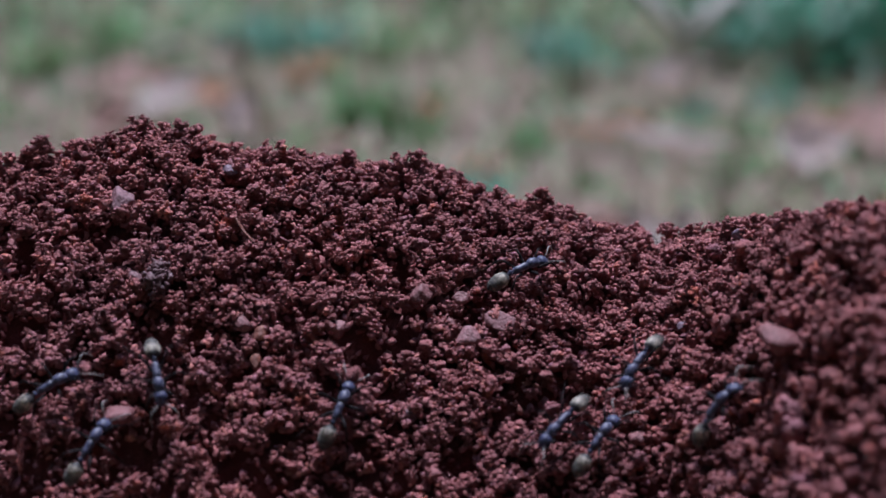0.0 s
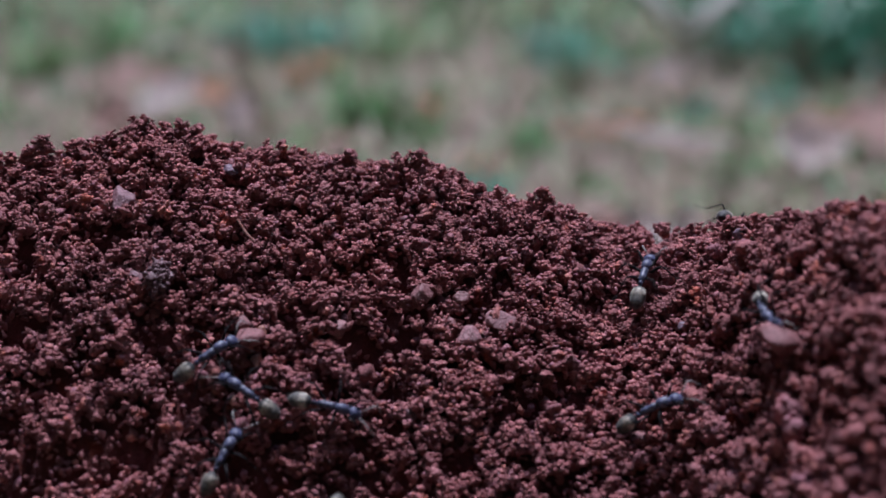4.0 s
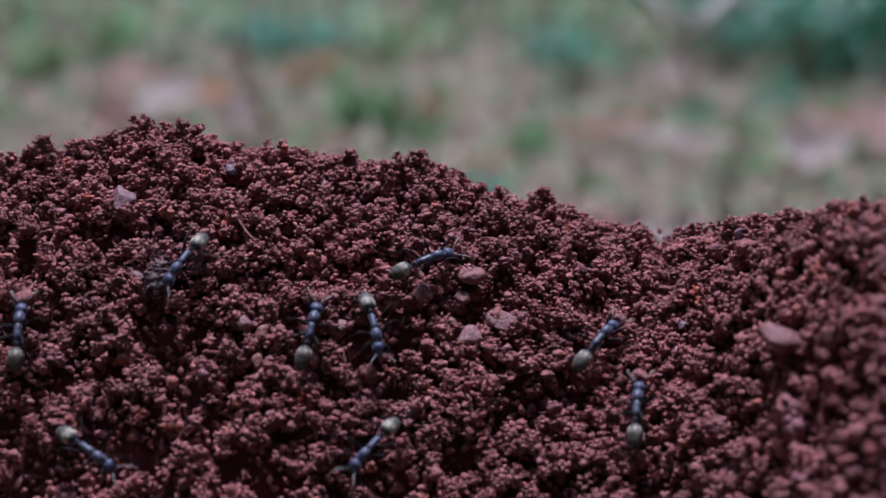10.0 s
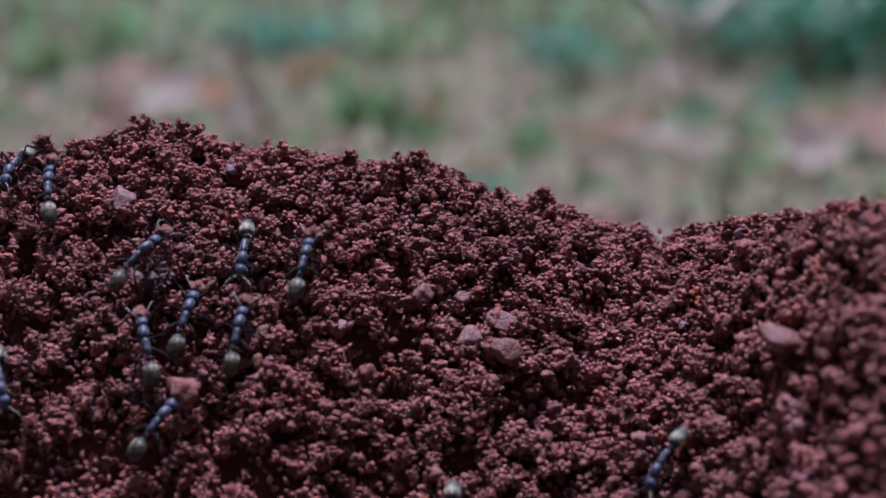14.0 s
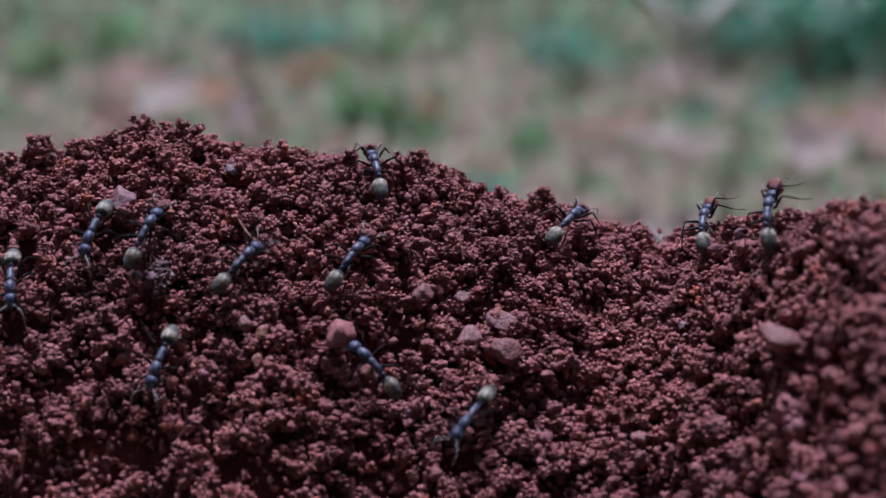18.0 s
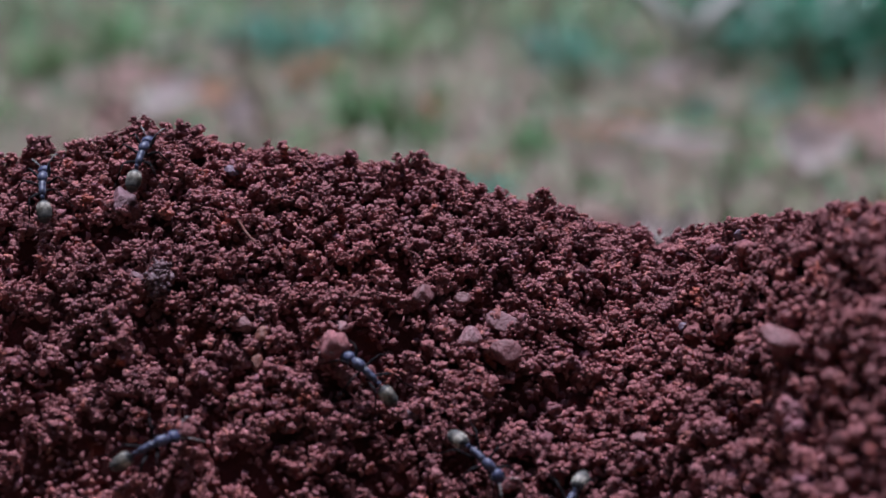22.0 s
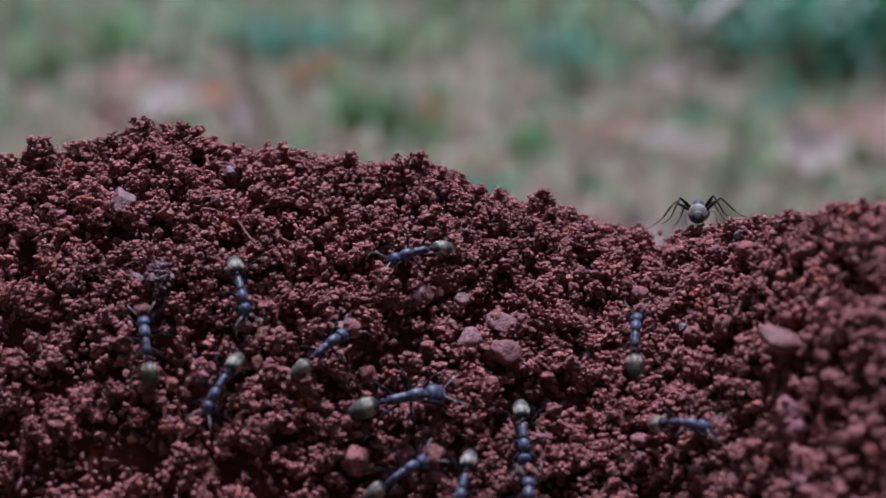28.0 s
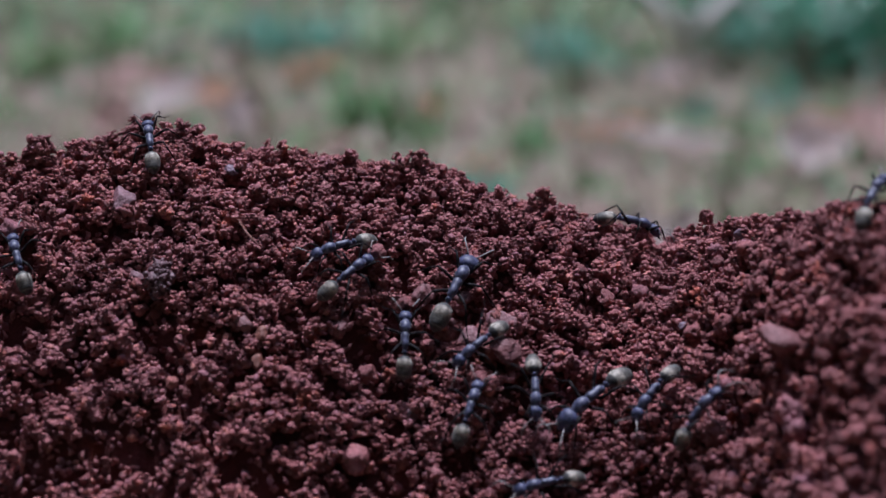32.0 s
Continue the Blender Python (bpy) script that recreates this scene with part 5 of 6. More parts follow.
    send(WORKERS[38], [(10.35, -0.0373, -0.0593, 90), (11, -0.0378, -0.0372, 116), (11.5, -0.0302, -0.0278, 75), (12, -0.0316, -0.0165, 94), (12.4, -0.0310, -0.0047, 81), (12.6, -0.0293, -0.0005, 84), (13, -0.0279, 0.0033, 89), (13.4, -0.0285, -0.0083, 269), (13.6, -0.0287, -0.0119, 274), (14, -0.0276, -0.0181, 265), (14.5, -0.0323, -0.0234, 246), (15, -0.0339, -0.0315, 266), (15.85, -0.0339, -0.0647, 270)])
    send(WORKERS[39], [(11.65, -0.0399, -0.0567, 92), (12.1, -0.0408, -0.0376, 90), (13, -0.0356, -0.0253, 70), (13.5, -0.0329, -0.0214, 67), (14, -0.0346, -0.0253, 69), (14.5, -0.0335, -0.0224, 65), (15.5, -0.0318, -0.0169, 84), (16.2, -0.0334, -0.0110, 101), (16.5, -0.0333, -0.0172, 267), (17, -0.0344, -0.0229, 266), (17.5, -0.0309, -0.0339, 284), (17.9, -0.0278, -0.0451, 279), (18.35, -0.0260, -0.0631, 276)])
    send(WORKERS[40], [(12.45, -0.0509, -0.0555, 95), (13, -0.0515, -0.0356, 72), (13.5, -0.0468, -0.0231, 68), (13.75, -0.0441, -0.0199, 50), (14, -0.0410, -0.0191, 35), (14.5, -0.0350, -0.0164, 24), (15.2, -0.0311, -0.0158, 16), (16, -0.0253, -0.0136, 22), (16.5, -0.0199, -0.0110, 25), (17, -0.0153, -0.0075, 50), (17.5, -0.0077, 0.0020, 11), (18, -0.0099, -0.0028, 102), (18.65, -0.0130, 0.0426, 94)])
    send(WORKERS[41], [(12.35, -0.0436, -0.0568, 87), (13, -0.0426, -0.0385, 75), (13.5, -0.0373, -0.0284, 66), (14, -0.0395, -0.0280, 109), (14.5, -0.0403, -0.0231, 103), (15.2, -0.0408, -0.0173, 96), (16.25, -0.0469, 0.0444, 95)])
    send(WORKERS[42], [(14.75, -0.0425, 0.0349, -84), (15.6, -0.0364, -0.0204, -85), (16.2, -0.0355, -0.0281, -92), (16.5, -0.0361, -0.0295, -102), (17, -0.0374, -0.0302, -111), (17.5, -0.0372, -0.0302, -110), (18, -0.0376, -0.0299, -113), (18.5, -0.0369, -0.0302, -107), (19, -0.0331, -0.0375, -60), (19.2, -0.0284, -0.0423, -66), (19.75, -0.0242, -0.0645, -78)])
    send(WORKERS[43], [(12.25, -0.0299, -0.0592, 84), (12.8, -0.0275, -0.0379, 76), (13, -0.0233, -0.0350, 51), (13.5, -0.0221, -0.0241, 73), (14, -0.0192, -0.0180, 75), (14.5, -0.0100, -0.0012, 78), (15.15, -0.0085, 0.0389, 87)])
    send(WORKERS[44], [(12.75, -0.0289, -0.0556, 94), (13.3, -0.0297, -0.0383, 91), (14, -0.0274, -0.0271, 75), (14.5, -0.0234, -0.0224, 58), (15, -0.0181, -0.0154, 41), (15.6, -0.0104, -0.0111, 70), (16.45, 0.0016, 0.0412, 77)])
    send(CARRIERS[2], [(12.85, -0.0447, -0.0553, 87), (13.4, -0.0437, -0.0394, 80), (14, -0.0376, -0.0355, 43), (14.5, -0.0298, -0.0331, 38), (15.3, -0.0172, -0.0294, 30), (16, -0.0135, -0.0247, 72), (16.5, -0.0119, -0.0243, 116), (17, -0.0103, -0.0259, 122), (17.5, -0.0084, -0.0276, 138), (18, -0.0102, -0.0280, 152), (18.5, -0.0095, -0.0285, 151), (19, -0.0096, -0.0281, 147), (19.5, -0.0107, -0.0285, 155), (20, -0.0105, -0.0289, 151), (20.5, -0.0110, -0.0286, 153), (21, -0.0111, -0.0286, 149), (21.5, -0.0111, -0.0290, 154), (22, -0.0109, -0.0291, 157), (22.5, -0.0127, -0.0293, 163), (23, -0.0129, -0.0288, 156), (23.5, -0.0120, -0.0289, 159), (24, -0.0074, -0.0311, 174), (24.5, -0.0053, -0.0348, 194), (25, -0.0037, -0.0355, 230), (25.5, -0.0080, -0.0398, 256), (26.05, -0.0100, -0.0595, 263)], 24.3, 0.0024)
    send(WORKERS[45], [(13.35, -0.0734, -0.0213, -25), (14, -0.0582, -0.0306, -71), (14.4, -0.0555, -0.0393, -79), (15.05, -0.0527, -0.0623, -82)])
    send(WORKERS[46], [(11.25, -0.0085, -0.0543, 81), (11.8, -0.0052, -0.0383, 70), (12, -0.0009, -0.0380, 33), (12.5, 0.0085, -0.0320, 25), (13, 0.0165, -0.0312, 13), (13.5, 0.0051, -0.0357, -150), (14, 0.0006, -0.0423, -101), (14.55, -0.0018, -0.0579, -98)])
    send(WORKERS[47], [(15.25, -0.0445, -0.0590, 96), (16.1, -0.0488, -0.0180, 99), (16.5, -0.0528, -0.0026, 94), (17, -0.0563, 0.0020, 107), (17.25, -0.0554, -0.0052, 262), (17.5, -0.0559, -0.0087, 241), (18, -0.0586, -0.0200, 276), (18.65, -0.0778, -0.0258, 204)])
    send(WORKERS[48], [(16.15, -0.0438, 0.0387, -86), (16.7, -0.0430, -0.0003, -228), (17, -0.0472, -0.0016, -189), (17.5, -0.0474, -0.0097, -120), (18, -0.0477, -0.0153, -112), (18.5, -0.0456, -0.0308, -82), (19, -0.0439, -0.0400, -98), (19.65, -0.0452, -0.0651, -94)])
    send(WORKERS[49], [(15.35, 0.0148, -0.0546, 76), (16.1, 0.0221, -0.0250, 73), (16.5, 0.0282, -0.0108, 72), (17, 0.0324, 0.0012, 85), (17.25, 0.0267, -0.0053, 211), (17.5, 0.0196, -0.0125, 227), (18, 0.0034, -0.0320, 226), (18.25, -0.0014, -0.0418, 250), (18.75, -0.0056, -0.0606, 258)])
    send(WORKERS[50], [(15.25, -0.0243, -0.0566, 92), (16.1, -0.0247, -0.0292, 92), (16.5, -0.0256, -0.0214, 94), (17, -0.0262, -0.0206, 84), (17.5, -0.0257, -0.0164, 77), (18, -0.0278, -0.0193, 44), (18.25, -0.0282, -0.0257, -46), (18.5, -0.0253, -0.0306, -66), (19, -0.0197, -0.0427, -92), (19.55, -0.0162, -0.0626, -82)])
    send(WORKERS[51], [(16.05, -0.0451, -0.0577, 90), (16.6, -0.0451, -0.0367, 85), (17, -0.0430, -0.0301, 104), (17.5, -0.0452, -0.0207, 91), (18, -0.0405, -0.0165, 56), (18.5, -0.0384, -0.0081, 108), (19, -0.0395, -0.0123, 128), (19.5, -0.0430, -0.0251, 264), (20, -0.0426, -0.0409, 261), (20.55, -0.0408, -0.0643, 273)])
    send(WORKERS[52], [(15.95, -0.0218, -0.0569, 87), (16.5, -0.0210, -0.0330, 84), (17, -0.0188, -0.0300, 94), (17.5, -0.0193, -0.0234, 73), (18, -0.0129, -0.0168, 54), (18.5, -0.0060, -0.0101, 42), (19, -0.0012, -0.0068, 52), (19.4, -0.0074, -0.0136, -111), (19.7, -0.0134, -0.0204, -123), (20, -0.0181, -0.0270, -135), (20.4, -0.0294, -0.0432, -107), (20.85, -0.0312, -0.0648, -96)])
    send(CARRIERS[3], [(15.75, -0.0168, -0.0568, 82), (16.2, -0.0140, -0.0370, 75), (16.5, -0.0070, -0.0307, 49), (17, 0.0013, -0.0209, 54), (17.5, 0.0088, -0.0136, 49), (18, 0.0172, -0.0050, 58), (18.3, 0.0184, -0.0020, 62), (18.6, 0.0125, -0.0085, 217), (19, 0.0097, -0.0125, 242), (19.5, 0.0052, -0.0271, 255), (20, 0.0042, -0.0363, 265), (20.5, 0.0024, -0.0388, 256), (21, 0.0017, -0.0391, 254), (21.5, 0.0047, -0.0369, 307), (22, 0.0047, -0.0356, 328), (22.5, 0.0095, -0.0320, 381), (23, 0.0157, -0.0263, 408), (23.5, 0.0206, -0.0199, 418), (24, 0.0261, -0.0071, 439), (24.5, 0.0284, 0.0061, 442), (25.15, 0.0325, 0.0375, 443)])
    send(WORKERS[53], [(16.05, 0.0073, -0.0553, 79), (16.5, 0.0117, -0.0341, 71), (17, 0.0250, -0.0234, 44), (17.5, 0.0332, -0.0159, 48), (18, 0.0383, -0.0083, 77), (18.5, 0.0399, -0.0102, 57), (18.75, 0.0343, -0.0126, -116), (19, 0.0307, -0.0198, -93), (19.5, 0.0239, -0.0393, -106), (20.05, 0.0216, -0.0609, -97)])
    send(WORKERS[54], [(16.15, 0.0390, -0.0653, 84), (16.6, 0.0408, -0.0502, 83), (17, 0.0419, -0.0424, 88), (17.5, 0.0428, -0.0301, 82), (18, 0.0454, -0.0219, 77), (18.5, 0.0485, -0.0232, 80), (19, 0.0467, -0.0237, 175), (19.5, 0.0426, -0.0297, 244), (20, 0.0403, -0.0390, 248), (20.5, 0.0334, -0.0443, 250), (21.05, 0.0286, -0.0652, 257)])
    send(WORKERS[55], [(16.25, -0.0427, -0.0581, 100), (17, -0.0466, -0.0384, 108), (17.3, -0.0529, -0.0395, 179), (17.85, -0.0779, -0.0382, 177)])
    send(WORKERS[56], [(15.35, -0.0533, 0.0339, -82), (16.2, -0.0449, -0.0264, -82), (16.6, -0.0428, -0.0360, -66), (17, -0.0397, -0.0434, -84), (17.55, -0.0367, -0.0625, -81)])
    send(WORKERS[57], [(15.15, -0.0275, 0.0300, -88), (16, -0.0251, -0.0255, -90), (16.5, -0.0268, -0.0338, -109), (17, -0.0292, -0.0444, -85), (17.55, -0.0298, -0.0633, -91)])
    send(WORKERS[58], [(17.95, -0.0219, 0.0361, -90), (18.6, -0.0239, -0.0165, -122), (19, -0.0314, -0.0290, -96), (19.5, -0.0325, -0.0388, -97), (19.8, -0.0327, -0.0471, -90), (20.25, -0.0324, -0.0634, -87)])
    send(WORKERS[59], [(19.05, 0.0368, -0.0622, 77), (19.5, 0.0405, -0.0487, 70), (20, 0.0444, -0.0546, 34), (20.5, 0.0515, -0.0600, -0), (21.05, 0.0675, -0.0800, -48)])
    send(WORKERS[60], [(19.45, 0.0132, -0.0545, 81), (20, 0.0148, -0.0403, 91), (20.5, 0.0232, -0.0293, 53), (21, 0.0318, -0.0241, 29), (21.3, 0.0264, -0.0259, -150), (21.5, 0.0217, -0.0302, -129), (22, 0.0169, -0.0402, -120), (22.45, 0.0153, -0.0611, -97)])
    send(WORKERS[61], [(19.95, -0.0533, -0.0564, 92), (20.5, -0.0536, -0.0356, 84), (21, -0.0477, -0.0248, 89), (21.5, -0.0452, -0.0156, 76), (22, -0.0422, -0.0062, 76), (22.4, -0.0395, -0.0015, 90), (23, -0.0396, 0.0008, 94), (23.3, -0.0450, -0.0036, 173), (23.5, -0.0468, -0.0072, 220), (24, -0.0505, -0.0171, 272), (24.5, -0.0536, -0.0298, 263), (25, -0.0528, -0.0390, 285), (25.3, -0.0514, -0.0439, 280), (25.75, -0.0490, -0.0626, 278)])
    send(WORKERS[62], [(19.95, -0.0588, -0.0569, 92), (20.5, -0.0592, -0.0334, 90), (21, -0.0581, -0.0280, 89), (21.5, -0.0564, -0.0168, 80), (22, -0.0553, -0.0086, 98), (22.5, -0.0545, -0.0001, 92), (23, -0.0549, 0.0074, 88), (23.5, -0.0612, 0.0020, 116), (24.15, -0.0672, 0.0353, 103)])
    send(CARRIERS[4], [(21.05, -0.0506, -0.0554, 88), (21.5, -0.0494, -0.0384, 77), (22, -0.0381, -0.0376, 18), (22.5, -0.0279, -0.0392, -2), (23, -0.0307, -0.0385, -13), (23.5, -0.0277, -0.0376, 56), (24, -0.0231, -0.0341, 57), (24.5, -0.0192, -0.0259, 62), (25, -0.0148, -0.0183, 57), (25.5, -0.0091, -0.0127, 44), (26.45, -0.0062, 0.0424, 84)])
    send(WORKERS[63], [(21.95, -0.0291, -0.0589, 107), (22.5, -0.0375, -0.0415, 182), (23, -0.0439, -0.0437, 276), (23.55, -0.0484, -0.0617, 259)])
    send(WORKERS[64], [(22.35, -0.0750, -0.0139, -18), (23, -0.0594, -0.0198, -30), (23.5, -0.0563, -0.0356, -93), (24.15, -0.0543, -0.0619, -86)])
    send(WORKERS[65], [(22.35, 0.0618, -0.0733, 138), (23, 0.0512, -0.0645, 168), (23.65, 0.0456, -0.0805, 246)])
    send(MAJORS[0], [(23.45, -0.0150, -0.0546, 90), (24, -0.0149, -0.0389, 90), (24.5, -0.0156, -0.0372, 87), (25, -0.0128, -0.0340, 60), (25.5, -0.0086, -0.0292, 49), (26.5, -0.0032, -0.0273, 20), (27.5, -0.0055, -0.0302, 14), (28, -0.0056, -0.0304, 15), (28.5, -0.0062, -0.0278, 41), (29, -0.0013, -0.0245, 56), (29.5, 0.0012, -0.0198, 58), (30, 0.0037, -0.0161, 61), (30.5, 0.0042, -0.0157, 59), (31, 0.0040, -0.0158, 58), (31.5, 0.0031, -0.0180, 60), (32, 0.0015, -0.0178, 61)], -1)
    send(MAJORS[1], [(23.35, 0.0133, -0.0532, 82), (24, 0.0166, -0.0373, 66), (24.5, 0.0177, -0.0315, 77), (25, 0.0217, -0.0251, 70), (25.5, 0.0227, -0.0207, 78), (26.3, 0.0289, -0.0114, 73), (27, 0.0357, -0.0014, 73), (27.5, 0.0377, 0.0014, 79), (28, 0.0376, 0.0028, 82), (28.3, 0.0372, -0.0103, 134), (28.5, 0.0385, -0.0119, 124), (29, 0.0317, -0.0178, 227), (29.5, 0.0270, -0.0217, 236), (30, 0.0263, -0.0222, 235), (30.5, 0.0219, -0.0299, 233), (31, 0.0185, -0.0297, 217), (31.5, 0.0190, -0.0301, 224), (32, 0.0201, -0.0296, 215)], -1)
    send(WORKERS[66], [(23.45, 0.0207, -0.0562, 83), (24, 0.0232, -0.0388, 78), (24.5, 0.0274, -0.0265, 62), (25, 0.0361, -0.0184, 53), (25.5, 0.0350, -0.0029, 93), (26.15, 0.0398, 0.0256, 77)])
    send(WORKERS[67], [(24.05, -0.0278, -0.0560, 88), (24.5, -0.0266, -0.0382, 82), (25, -0.0208, -0.0304, 61), (25.5, -0.0140, -0.0245, 54), (26.3, -0.0071, -0.0137, 81), (27.05, -0.0026, 0.0435, 85)])
    send(WORKERS[68], [(24.15, 0.0037, -0.0516, 83), (24.6, 0.0051, -0.0356, 81), (25, 0.0084, -0.0305, 64), (25.5, 0.0162, -0.0188, 68), (26.2, 0.0240, -0.0047, 80), (26.95, 0.0283, 0.0413, 85)])
    send(WORKERS[69], [(24.25, 0.0318, 0.0308, -98), (24.9, 0.0222, -0.0118, -163), (25, 0.0209, -0.0134, -151), (25.5, 0.0124, -0.0160, -157), (26.3, 0.0014, -0.0249, -135), (27, -0.0069, -0.0398, -104), (27.55, -0.0092, -0.0614, -97)])
    send(CARRIERS[5], [(24.45, 0.0254, -0.0554, 80), (24.9, 0.0283, -0.0378, 76), (25, 0.0306, -0.0364, 53), (25.5, 0.0359, -0.0308, 51), (26.2, 0.0433, -0.0258, 57), (27.05, 0.0547, 0.0004, 62)])
    send(WORKERS[70], [(24.55, -0.0358, -0.0564, 96), (25, -0.0363, -0.0433, 95), (25.5, -0.0370, -0.0296, 89), (26, -0.0371, -0.0189, 88), (26.6, -0.0365, -0.0047, 94), (27.15, -0.0407, 0.0374, 96)])
    send(WORKERS[71], [(24.55, -0.0208, -0.0554, 93), (25, -0.0222, -0.0424, 93), (25.5, -0.0224, -0.0360, 70), (26, -0.0193, -0.0283, 71), (26.5, -0.0167, -0.0187, 74), (27, -0.0147, -0.0096, 88), (27.65, -0.0148, 0.0423, 90)])
    send(WORKERS[72], [(24.95, 0.0274, -0.0556, 81), (25.5, 0.0305, -0.0374, 73), (26.2, 0.0360, -0.0269, 39), (27, 0.0490, -0.0293, 38), (27.75, 0.0605, -0.0120, 52)])
    send(WORKERS[73], [(24.95, 0.0414, -0.0681, 81), (25.5, 0.0443, -0.0508, 75), (26, 0.0484, -0.0445, 42), (26.5, 0.0543, -0.0473, -41), (27.15, 0.0701, -0.0660, -47)])
    send(WORKERS[74], [(26.95, -0.0347, 0.0383, -85), (27.5, -0.0303, -0.0119, -81), (28, -0.0274, -0.0221, -72), (28.5, -0.0240, -0.0341, -80), (29, -0.0245, -0.0425, -91), (29.55, -0.0237, -0.0620, -88)])
    send(WORKERS[75], [(26.85, 0.0067, 0.0332, -94), (27.5, 0.0012, -0.0097, -148), (28, -0.0042, -0.0153, -154), (28.5, -0.0164, -0.0232, -142), (29, -0.0286, -0.0337, -139), (29.4, -0.0341, -0.0417, -106), (29.95, -0.0366, -0.0627, -97)])
    send(WORKERS[76], [(26.65, -0.0321, -0.0576, 95), (27.2, -0.0334, -0.0400, 99), (27.5, -0.0364, -0.0341, 114), (28, -0.0395, -0.0278, 104), (28.5, -0.0483, -0.0174, 120), (29, -0.0515, -0.0074, 109), (29.4, -0.0530, 0.0006, 94), (29.8, -0.0527, -0.0001, 59), (30, -0.0521, -0.0054, -10), (30.1, -0.0507, -0.0098, -32), (30.5, -0.0451, -0.0251, -70), (31, -0.0442, -0.0381, -110), (31.2, -0.0458, -0.0427, -95), (31.65, -0.0449, -0.0648, -89)])
    send(WORKERS[77], [(26.75, -0.0170, 0.0320, -92), (27.5, -0.0213, -0.0234, -135), (28, -0.0295, -0.0315, -128), (28.5, -0.0351, -0.0427, -100), (28.95, -0.0370, -0.0638, -95)])
    send(WORKERS[78], [(26.65, -0.0285, -0.0554, 86), (27.2, -0.0266, -0.0348, 79), (27.5, -0.0216, -0.0308, 44), (28, -0.0161, -0.0276, 38), (28.5, -0.0142, -0.0273, 43), (29, -0.0122, -0.0261, 53), (29.5, -0.0074, -0.0192, 60), (30, -0.0044, -0.0123, 61), (30.5, 0.0052, -0.0039, 45), (31, 0.0061, -0.0055, 17), (31.25, -0.0021, -0.0117, -134), (31.5, -0.0085, -0.0147, -171), (32, -0.0146, -0.0156, -157)])
    send(WORKERS[79], [(26.35, 0.0187, 0.0351, -96), (27.1, 0.0120, -0.0219, -97), (27.5, 0.0106, -0.0311, -91), (28, 0.0105, -0.0332, -87), (28.5, 0.0093, -0.0315, -108), (29, 0.0101, -0.0312, -108), (29.5, 0.0137, -0.0261, 49), (30, 0.0153, -0.0233, 76), (30.5, 0.0204, -0.0089, 74), (31, 0.0242, -0.0043, 60), (31.4, 0.0306, 0.0013, 64), (32, 0.0270, 0.0020, 2)])
    send(WORKERS[80], [(26.35, 0.0162, -0.0539, 76), (27.2, 0.0243, -0.0197, 73), (27.5, 0.0270, -0.0158, 75), (28, 0.0267, -0.0217, 83), (28.3, 0.0221, -0.0310, 220), (28.5, 0.0197, -0.0320, 205), (29, 0.0181, -0.0320, 213), (29.5, 0.0120, -0.0384, 230), (29.7, 0.0115, -0.0412, 254), (30.25, 0.0074, -0.0612, 258)])
    send(WORKERS[81], [(26.35, 0.0197, -0.0568, 75), (27.1, 0.0266, -0.0339, 67), (27.5, 0.0329, -0.0359, -36), (28, 0.0326, -0.0369, -40), (28.5, 0.0383, -0.0425, -44), (29, 0.0414, -0.0460, -51), (29.5, 0.0408, -0.0438, -47), (30, 0.0348, -0.0368, 39), (30.5, 0.0300, -0.0362, 172), (31, 0.0232, -0.0351, 190), (31.5, 0.0169, -0.0392, 197), (32, 0.0131, -0.0378, 192)])
    send(WORKERS[82], [(27.35, -0.0126, -0.0546, 76), (28, -0.0056, -0.0377, 26), (28.5, -0.0009, -0.0339, 35), (29, 0.0058, -0.0281, 50), (29.5, 0.0139, -0.0158, 55), (29.7, 0.0200, -0.0070, 59), (30, 0.0269, 0.0020, 45), (30.3, 0.0279, 0.0020, 64), (30.6, 0.0210, 0.0020, 134), (31, 0.0105, -0.0068, 205), (31.5, 0.0092, -0.0144, 249), (32, 0.0045, -0.0243, 215)])
    send(WORKERS[83], [(26.15, 0.0135, 0.0378, -94), (27, 0.0084, -0.0230, -96), (27.5, 0.0054, -0.0342, -112), (28, 0.0024, -0.0391, -106), (28.55, -0.0001, -0.0584, -99)])
    send(WORKERS[84], [(27.35, 0.0092, -0.0547, 83), (28, 0.0110, -0.0400, 88), (28.5, 0.0130, -0.0361, 86), (29, 0.0174, -0.0361, 42), (29.5, 0.0265, -0.0313, 31), (30, 0.0319, -0.0282, 40), (30.5, 0.0401, -0.0259, -5), (31, 0.0475, -0.0322, -11), (31.5, 0.0523, -0.0366, -47), (32, 0.0557, -0.0397, 57)])
    send(WORKERS[85], [(28.05, 0.0222, -0.0572, 80), (28.6, 0.0261, -0.0372, 75), (29, 0.0302, -0.0319, 80), (29.5, 0.0390, -0.0320, 31), (30, 0.0418, -0.0267, 68), (30.5, 0.0450, -0.0205, 83), (31, 0.0441, -0.0212, 69), (31.5, 0.0369, -0.0266, 188), (32, 0.0286, -0.0306, 219)])
    send(CARRIERS[6], [(28.15, 0.0657, -0.0502, 138), (29, 0.0526, -0.0361, 177), (29.5, 0.0488, -0.0282, 136), (30, 0.0430, -0.0160, 181), (30.5, 0.0443, -0.0188, 134), (31, 0.0484, -0.0274, 48), (31.5, 0.0522, -0.0354, 48), (31.9, 0.0726, -0.0216, 20)])
    send(WORKERS[86], [(28.95, 0.0654, -0.0503, 139), (29.5, 0.0510, -0.0351, 135), (30, 0.0488, -0.0380, 259), (30.5, 0.0422, -0.0447, 234), (31, 0.0393, -0.0502, 259), (31.65, 0.0355, -0.0692, 260)])
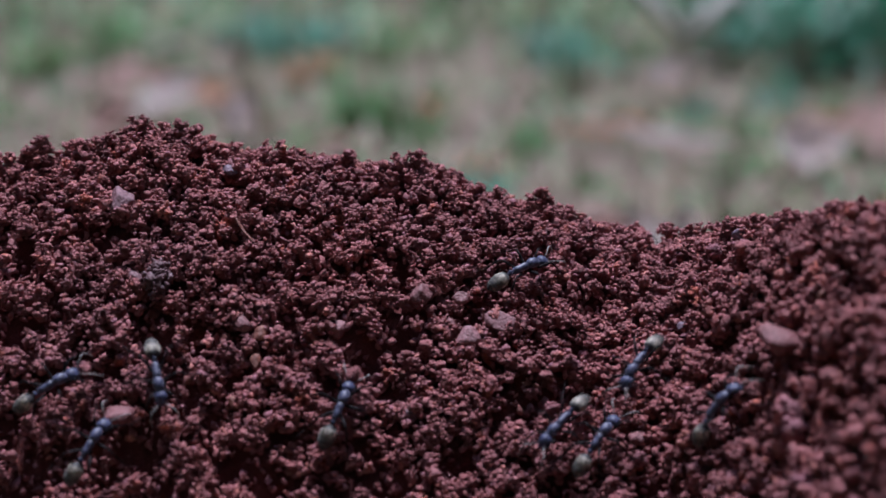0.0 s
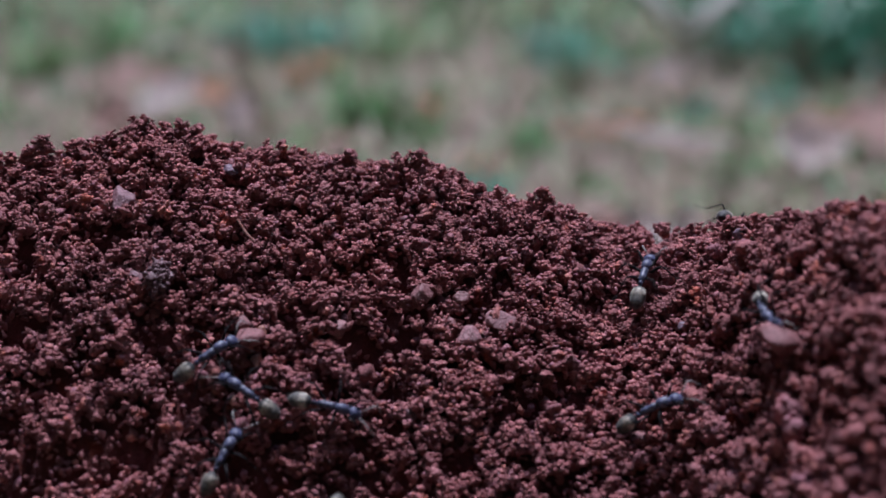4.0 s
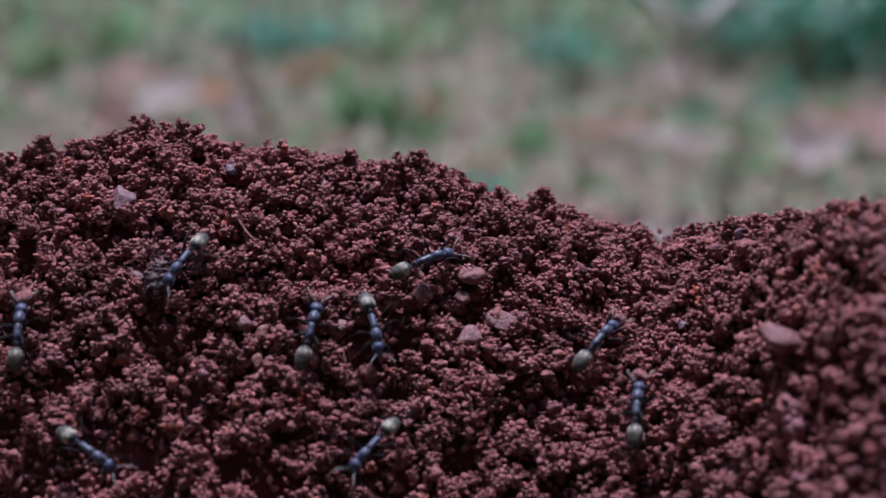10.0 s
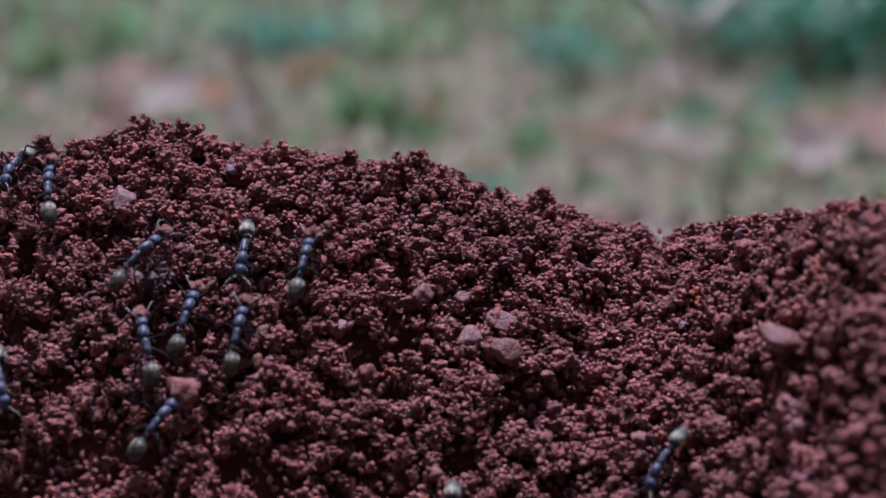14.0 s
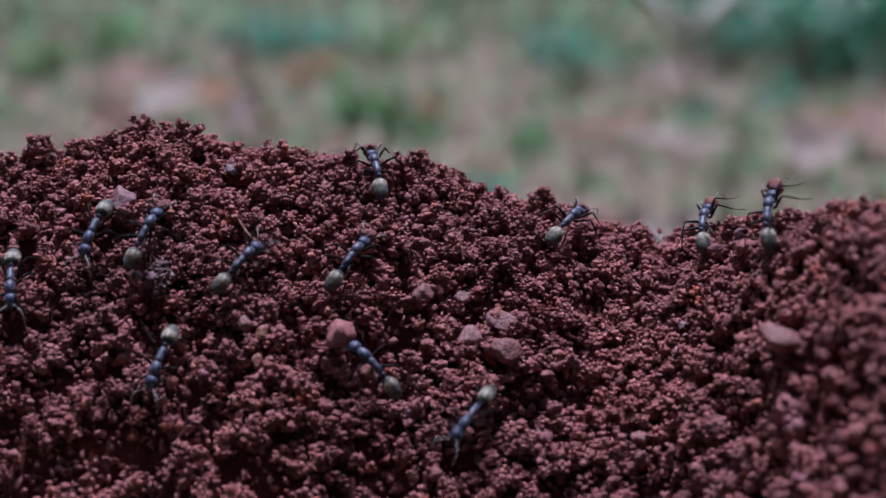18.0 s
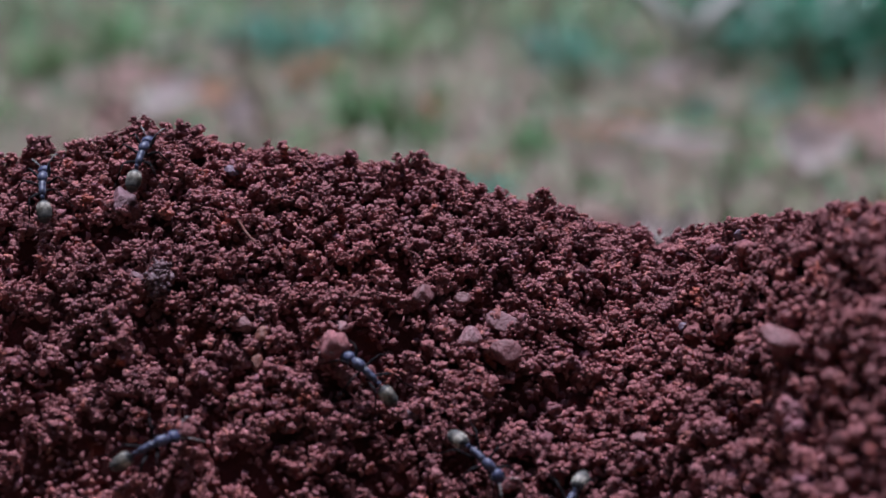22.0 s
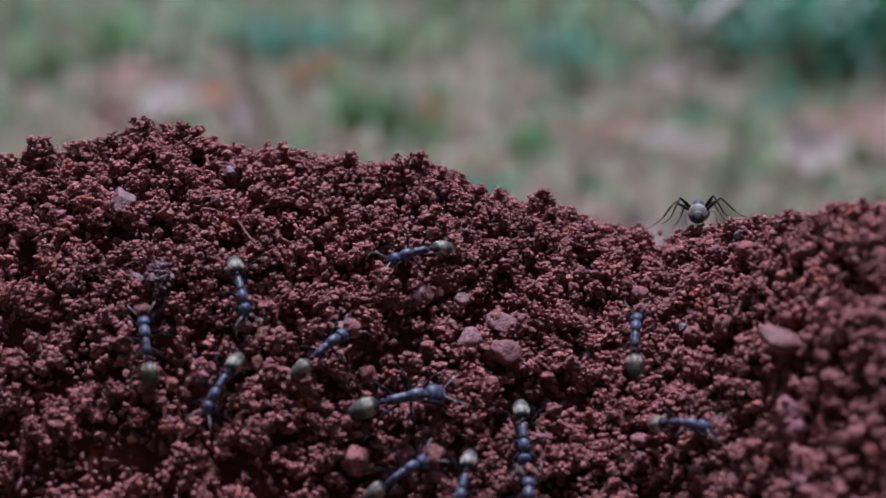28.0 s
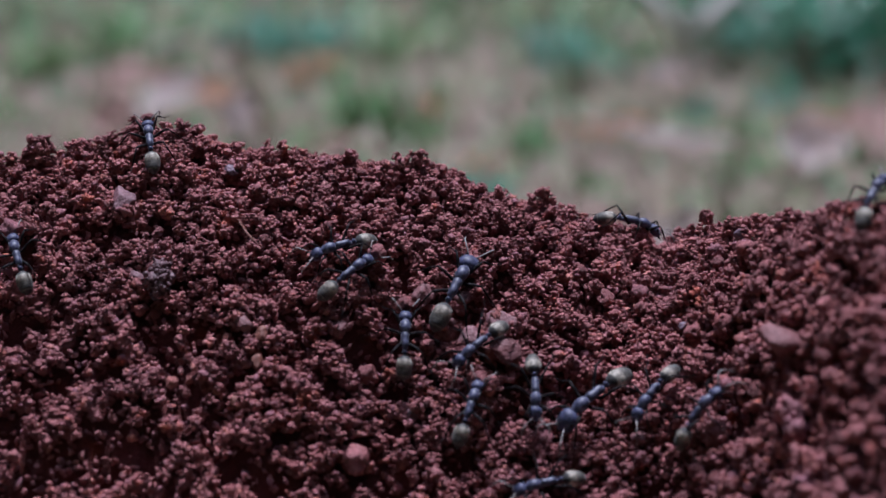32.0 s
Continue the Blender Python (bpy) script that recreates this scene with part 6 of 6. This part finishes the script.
    send(WORKERS[87], [(28.45, -0.0105, -0.0546, 92), (29, -0.0097, -0.0398, 75), (29.2, -0.0098, -0.0367, 51), (29.5, -0.0010, -0.0331, 28), (30, 0.0048, -0.0300, 32), (30.5, 0.0083, -0.0264, 45), (31, 0.0190, -0.0154, 41), (31.5, 0.0132, -0.0193, 194), (31.7, 0.0141, -0.0229, 249), (32, 0.0119, -0.0286, 271)])
    send(WORKERS[88], [(28.95, 0.0186, -0.0550, 84), (29.5, 0.0218, -0.0409, 48), (30, 0.0255, -0.0399, 48), (30.5, 0.0256, -0.0393, 52), (31, 0.0252, -0.0403, 53), (31.5, 0.0303, -0.0384, 27), (32, 0.0351, -0.0378, 14)])
    send(WORKERS[89], [(29.35, -0.0224, -0.0560, 99), (30, -0.0265, -0.0384, 128), (30.5, -0.0330, -0.0251, 117), (31, -0.0366, -0.0169, 109), (31.5, -0.0405, -0.0073, 111), (32, -0.0414, -0.0032, 102)])
    send(WORKERS[90], [(29.95, -0.0588, -0.0557, 92), (30.5, -0.0591, -0.0334, 89), (31, -0.0576, -0.0268, 96), (31.5, -0.0579, -0.0173, 87), (32, -0.0582, -0.0167, 113)])
    send(CARRIERS[7], [(30.25, -0.0291, -0.0568, 88), (30.7, -0.0282, -0.0366, 83), (31, -0.0232, -0.0293, 69), (31.5, -0.0145, -0.0200, 49), (32, -0.0130, -0.0186, 41)])
    send(WORKERS[91], [(30.45, -0.0032, -0.0562, 92), (31, -0.0035, -0.0366, 98), (31.5, -0.0053, -0.0287, 99), (32, -0.0053, -0.0244, 89)])
    send(WORKERS[92], [(31.15, -0.0066, -0.0540, 82), (31.6, -0.0034, -0.0371, 74), (32, 0.0035, -0.0310, 66)])
    walk(ROLLED, [(0, pose(-0.0429, -0.0354, 0.0911, 0, 0, 20)), (1, pose(-0.0413, -0.0318, 0.0949, 0, 0, 20)), (2, pose(-0.0330, -0.0289, 0.0976, 0, 0, 20)), (3, pose(-0.0300, -0.0293, 0.0969, 0, 0, 20)), (5.5, pose(-0.0172, -0.0210, 0.1048, 0, 0, 20)), (6, pose(-0.0142, -0.0194, 0.1054, 0, 0, 20)), (6.5, pose(-0.0112, -0.0173, 0.1066, 0, 0, 20)), (7, pose(-0.0065, -0.0150, 0.1084, 0, 0, 20)), (7.5, pose(0.0013, -0.0151, 0.1060, 0, 0, 20)), (8, pose(0.0025, -0.0149, 0.1059, 0, 0, 20)), (9, pose(0.0013, -0.0148, 0.1063, 0, 0, 20)), (10, pose(0.0036, -0.0160, 0.1047, 0, 0, 20)), (10.15, pose(0.0059, -0.0215, 0.1005, -70, 0, 20)), (10.3, pose(0.0084, -0.0250, 0.0967, -140, 0, 20)), (32.0, pose(0.0084, -0.0250, 0.0967, -140, 0, 20))])
    walk(CREST_CLOD, [(0, pose(-0.0740, 0.0200, 0.1057, 0, 0, 0)), (14.6, pose(-0.0740, 0.0200, 0.1057, 0, 0, 0)), (16.2, pose(-0.0556, 0.0030, 0.1169, 0, 0, 40)), (16.9, pose(-0.0584, 0.0020, 0.1169, 0, 0, 60)), (32, pose(-0.0584, 0.0020, 0.1169, 0, 0, 60))])
    walk(DROPPED_CLOD, [(0, pose(0.0880, -0.0430, 0.1172, 0, 0, 0)), (28.6, pose(0.0880, -0.0430, 0.1172, 0, 0, 0)), (29.5, pose(0.0466, -0.0236, 0.1168, 0, 0, 30)), (30, pose(0.0386, -0.0079, 0.1108, 0, 0, 50)), (30.35, pose(0.0374, -0.0060, 0.1095, 0, 0, 60)), (32, pose(0.0374, -0.0060, 0.1095, 0, 0, 60))])
    walk(NOTCH_CLOD, [(0, pose(0.0327, -0.0002, 0.1065, 0, 0, 0)), (3.6, pose(0.0327, -0.0002, 0.1065, 0, 0, 0)), (4.3, pose(0.0308, 0.0012, 0.1059, 0, 0, 50)), (5, pose(0.0287, 0.0020, 0.1052, 0, 0, 85)), (32, pose(0.0287, 0.0020, 0.1052, 0, 0, 85))])


motions()
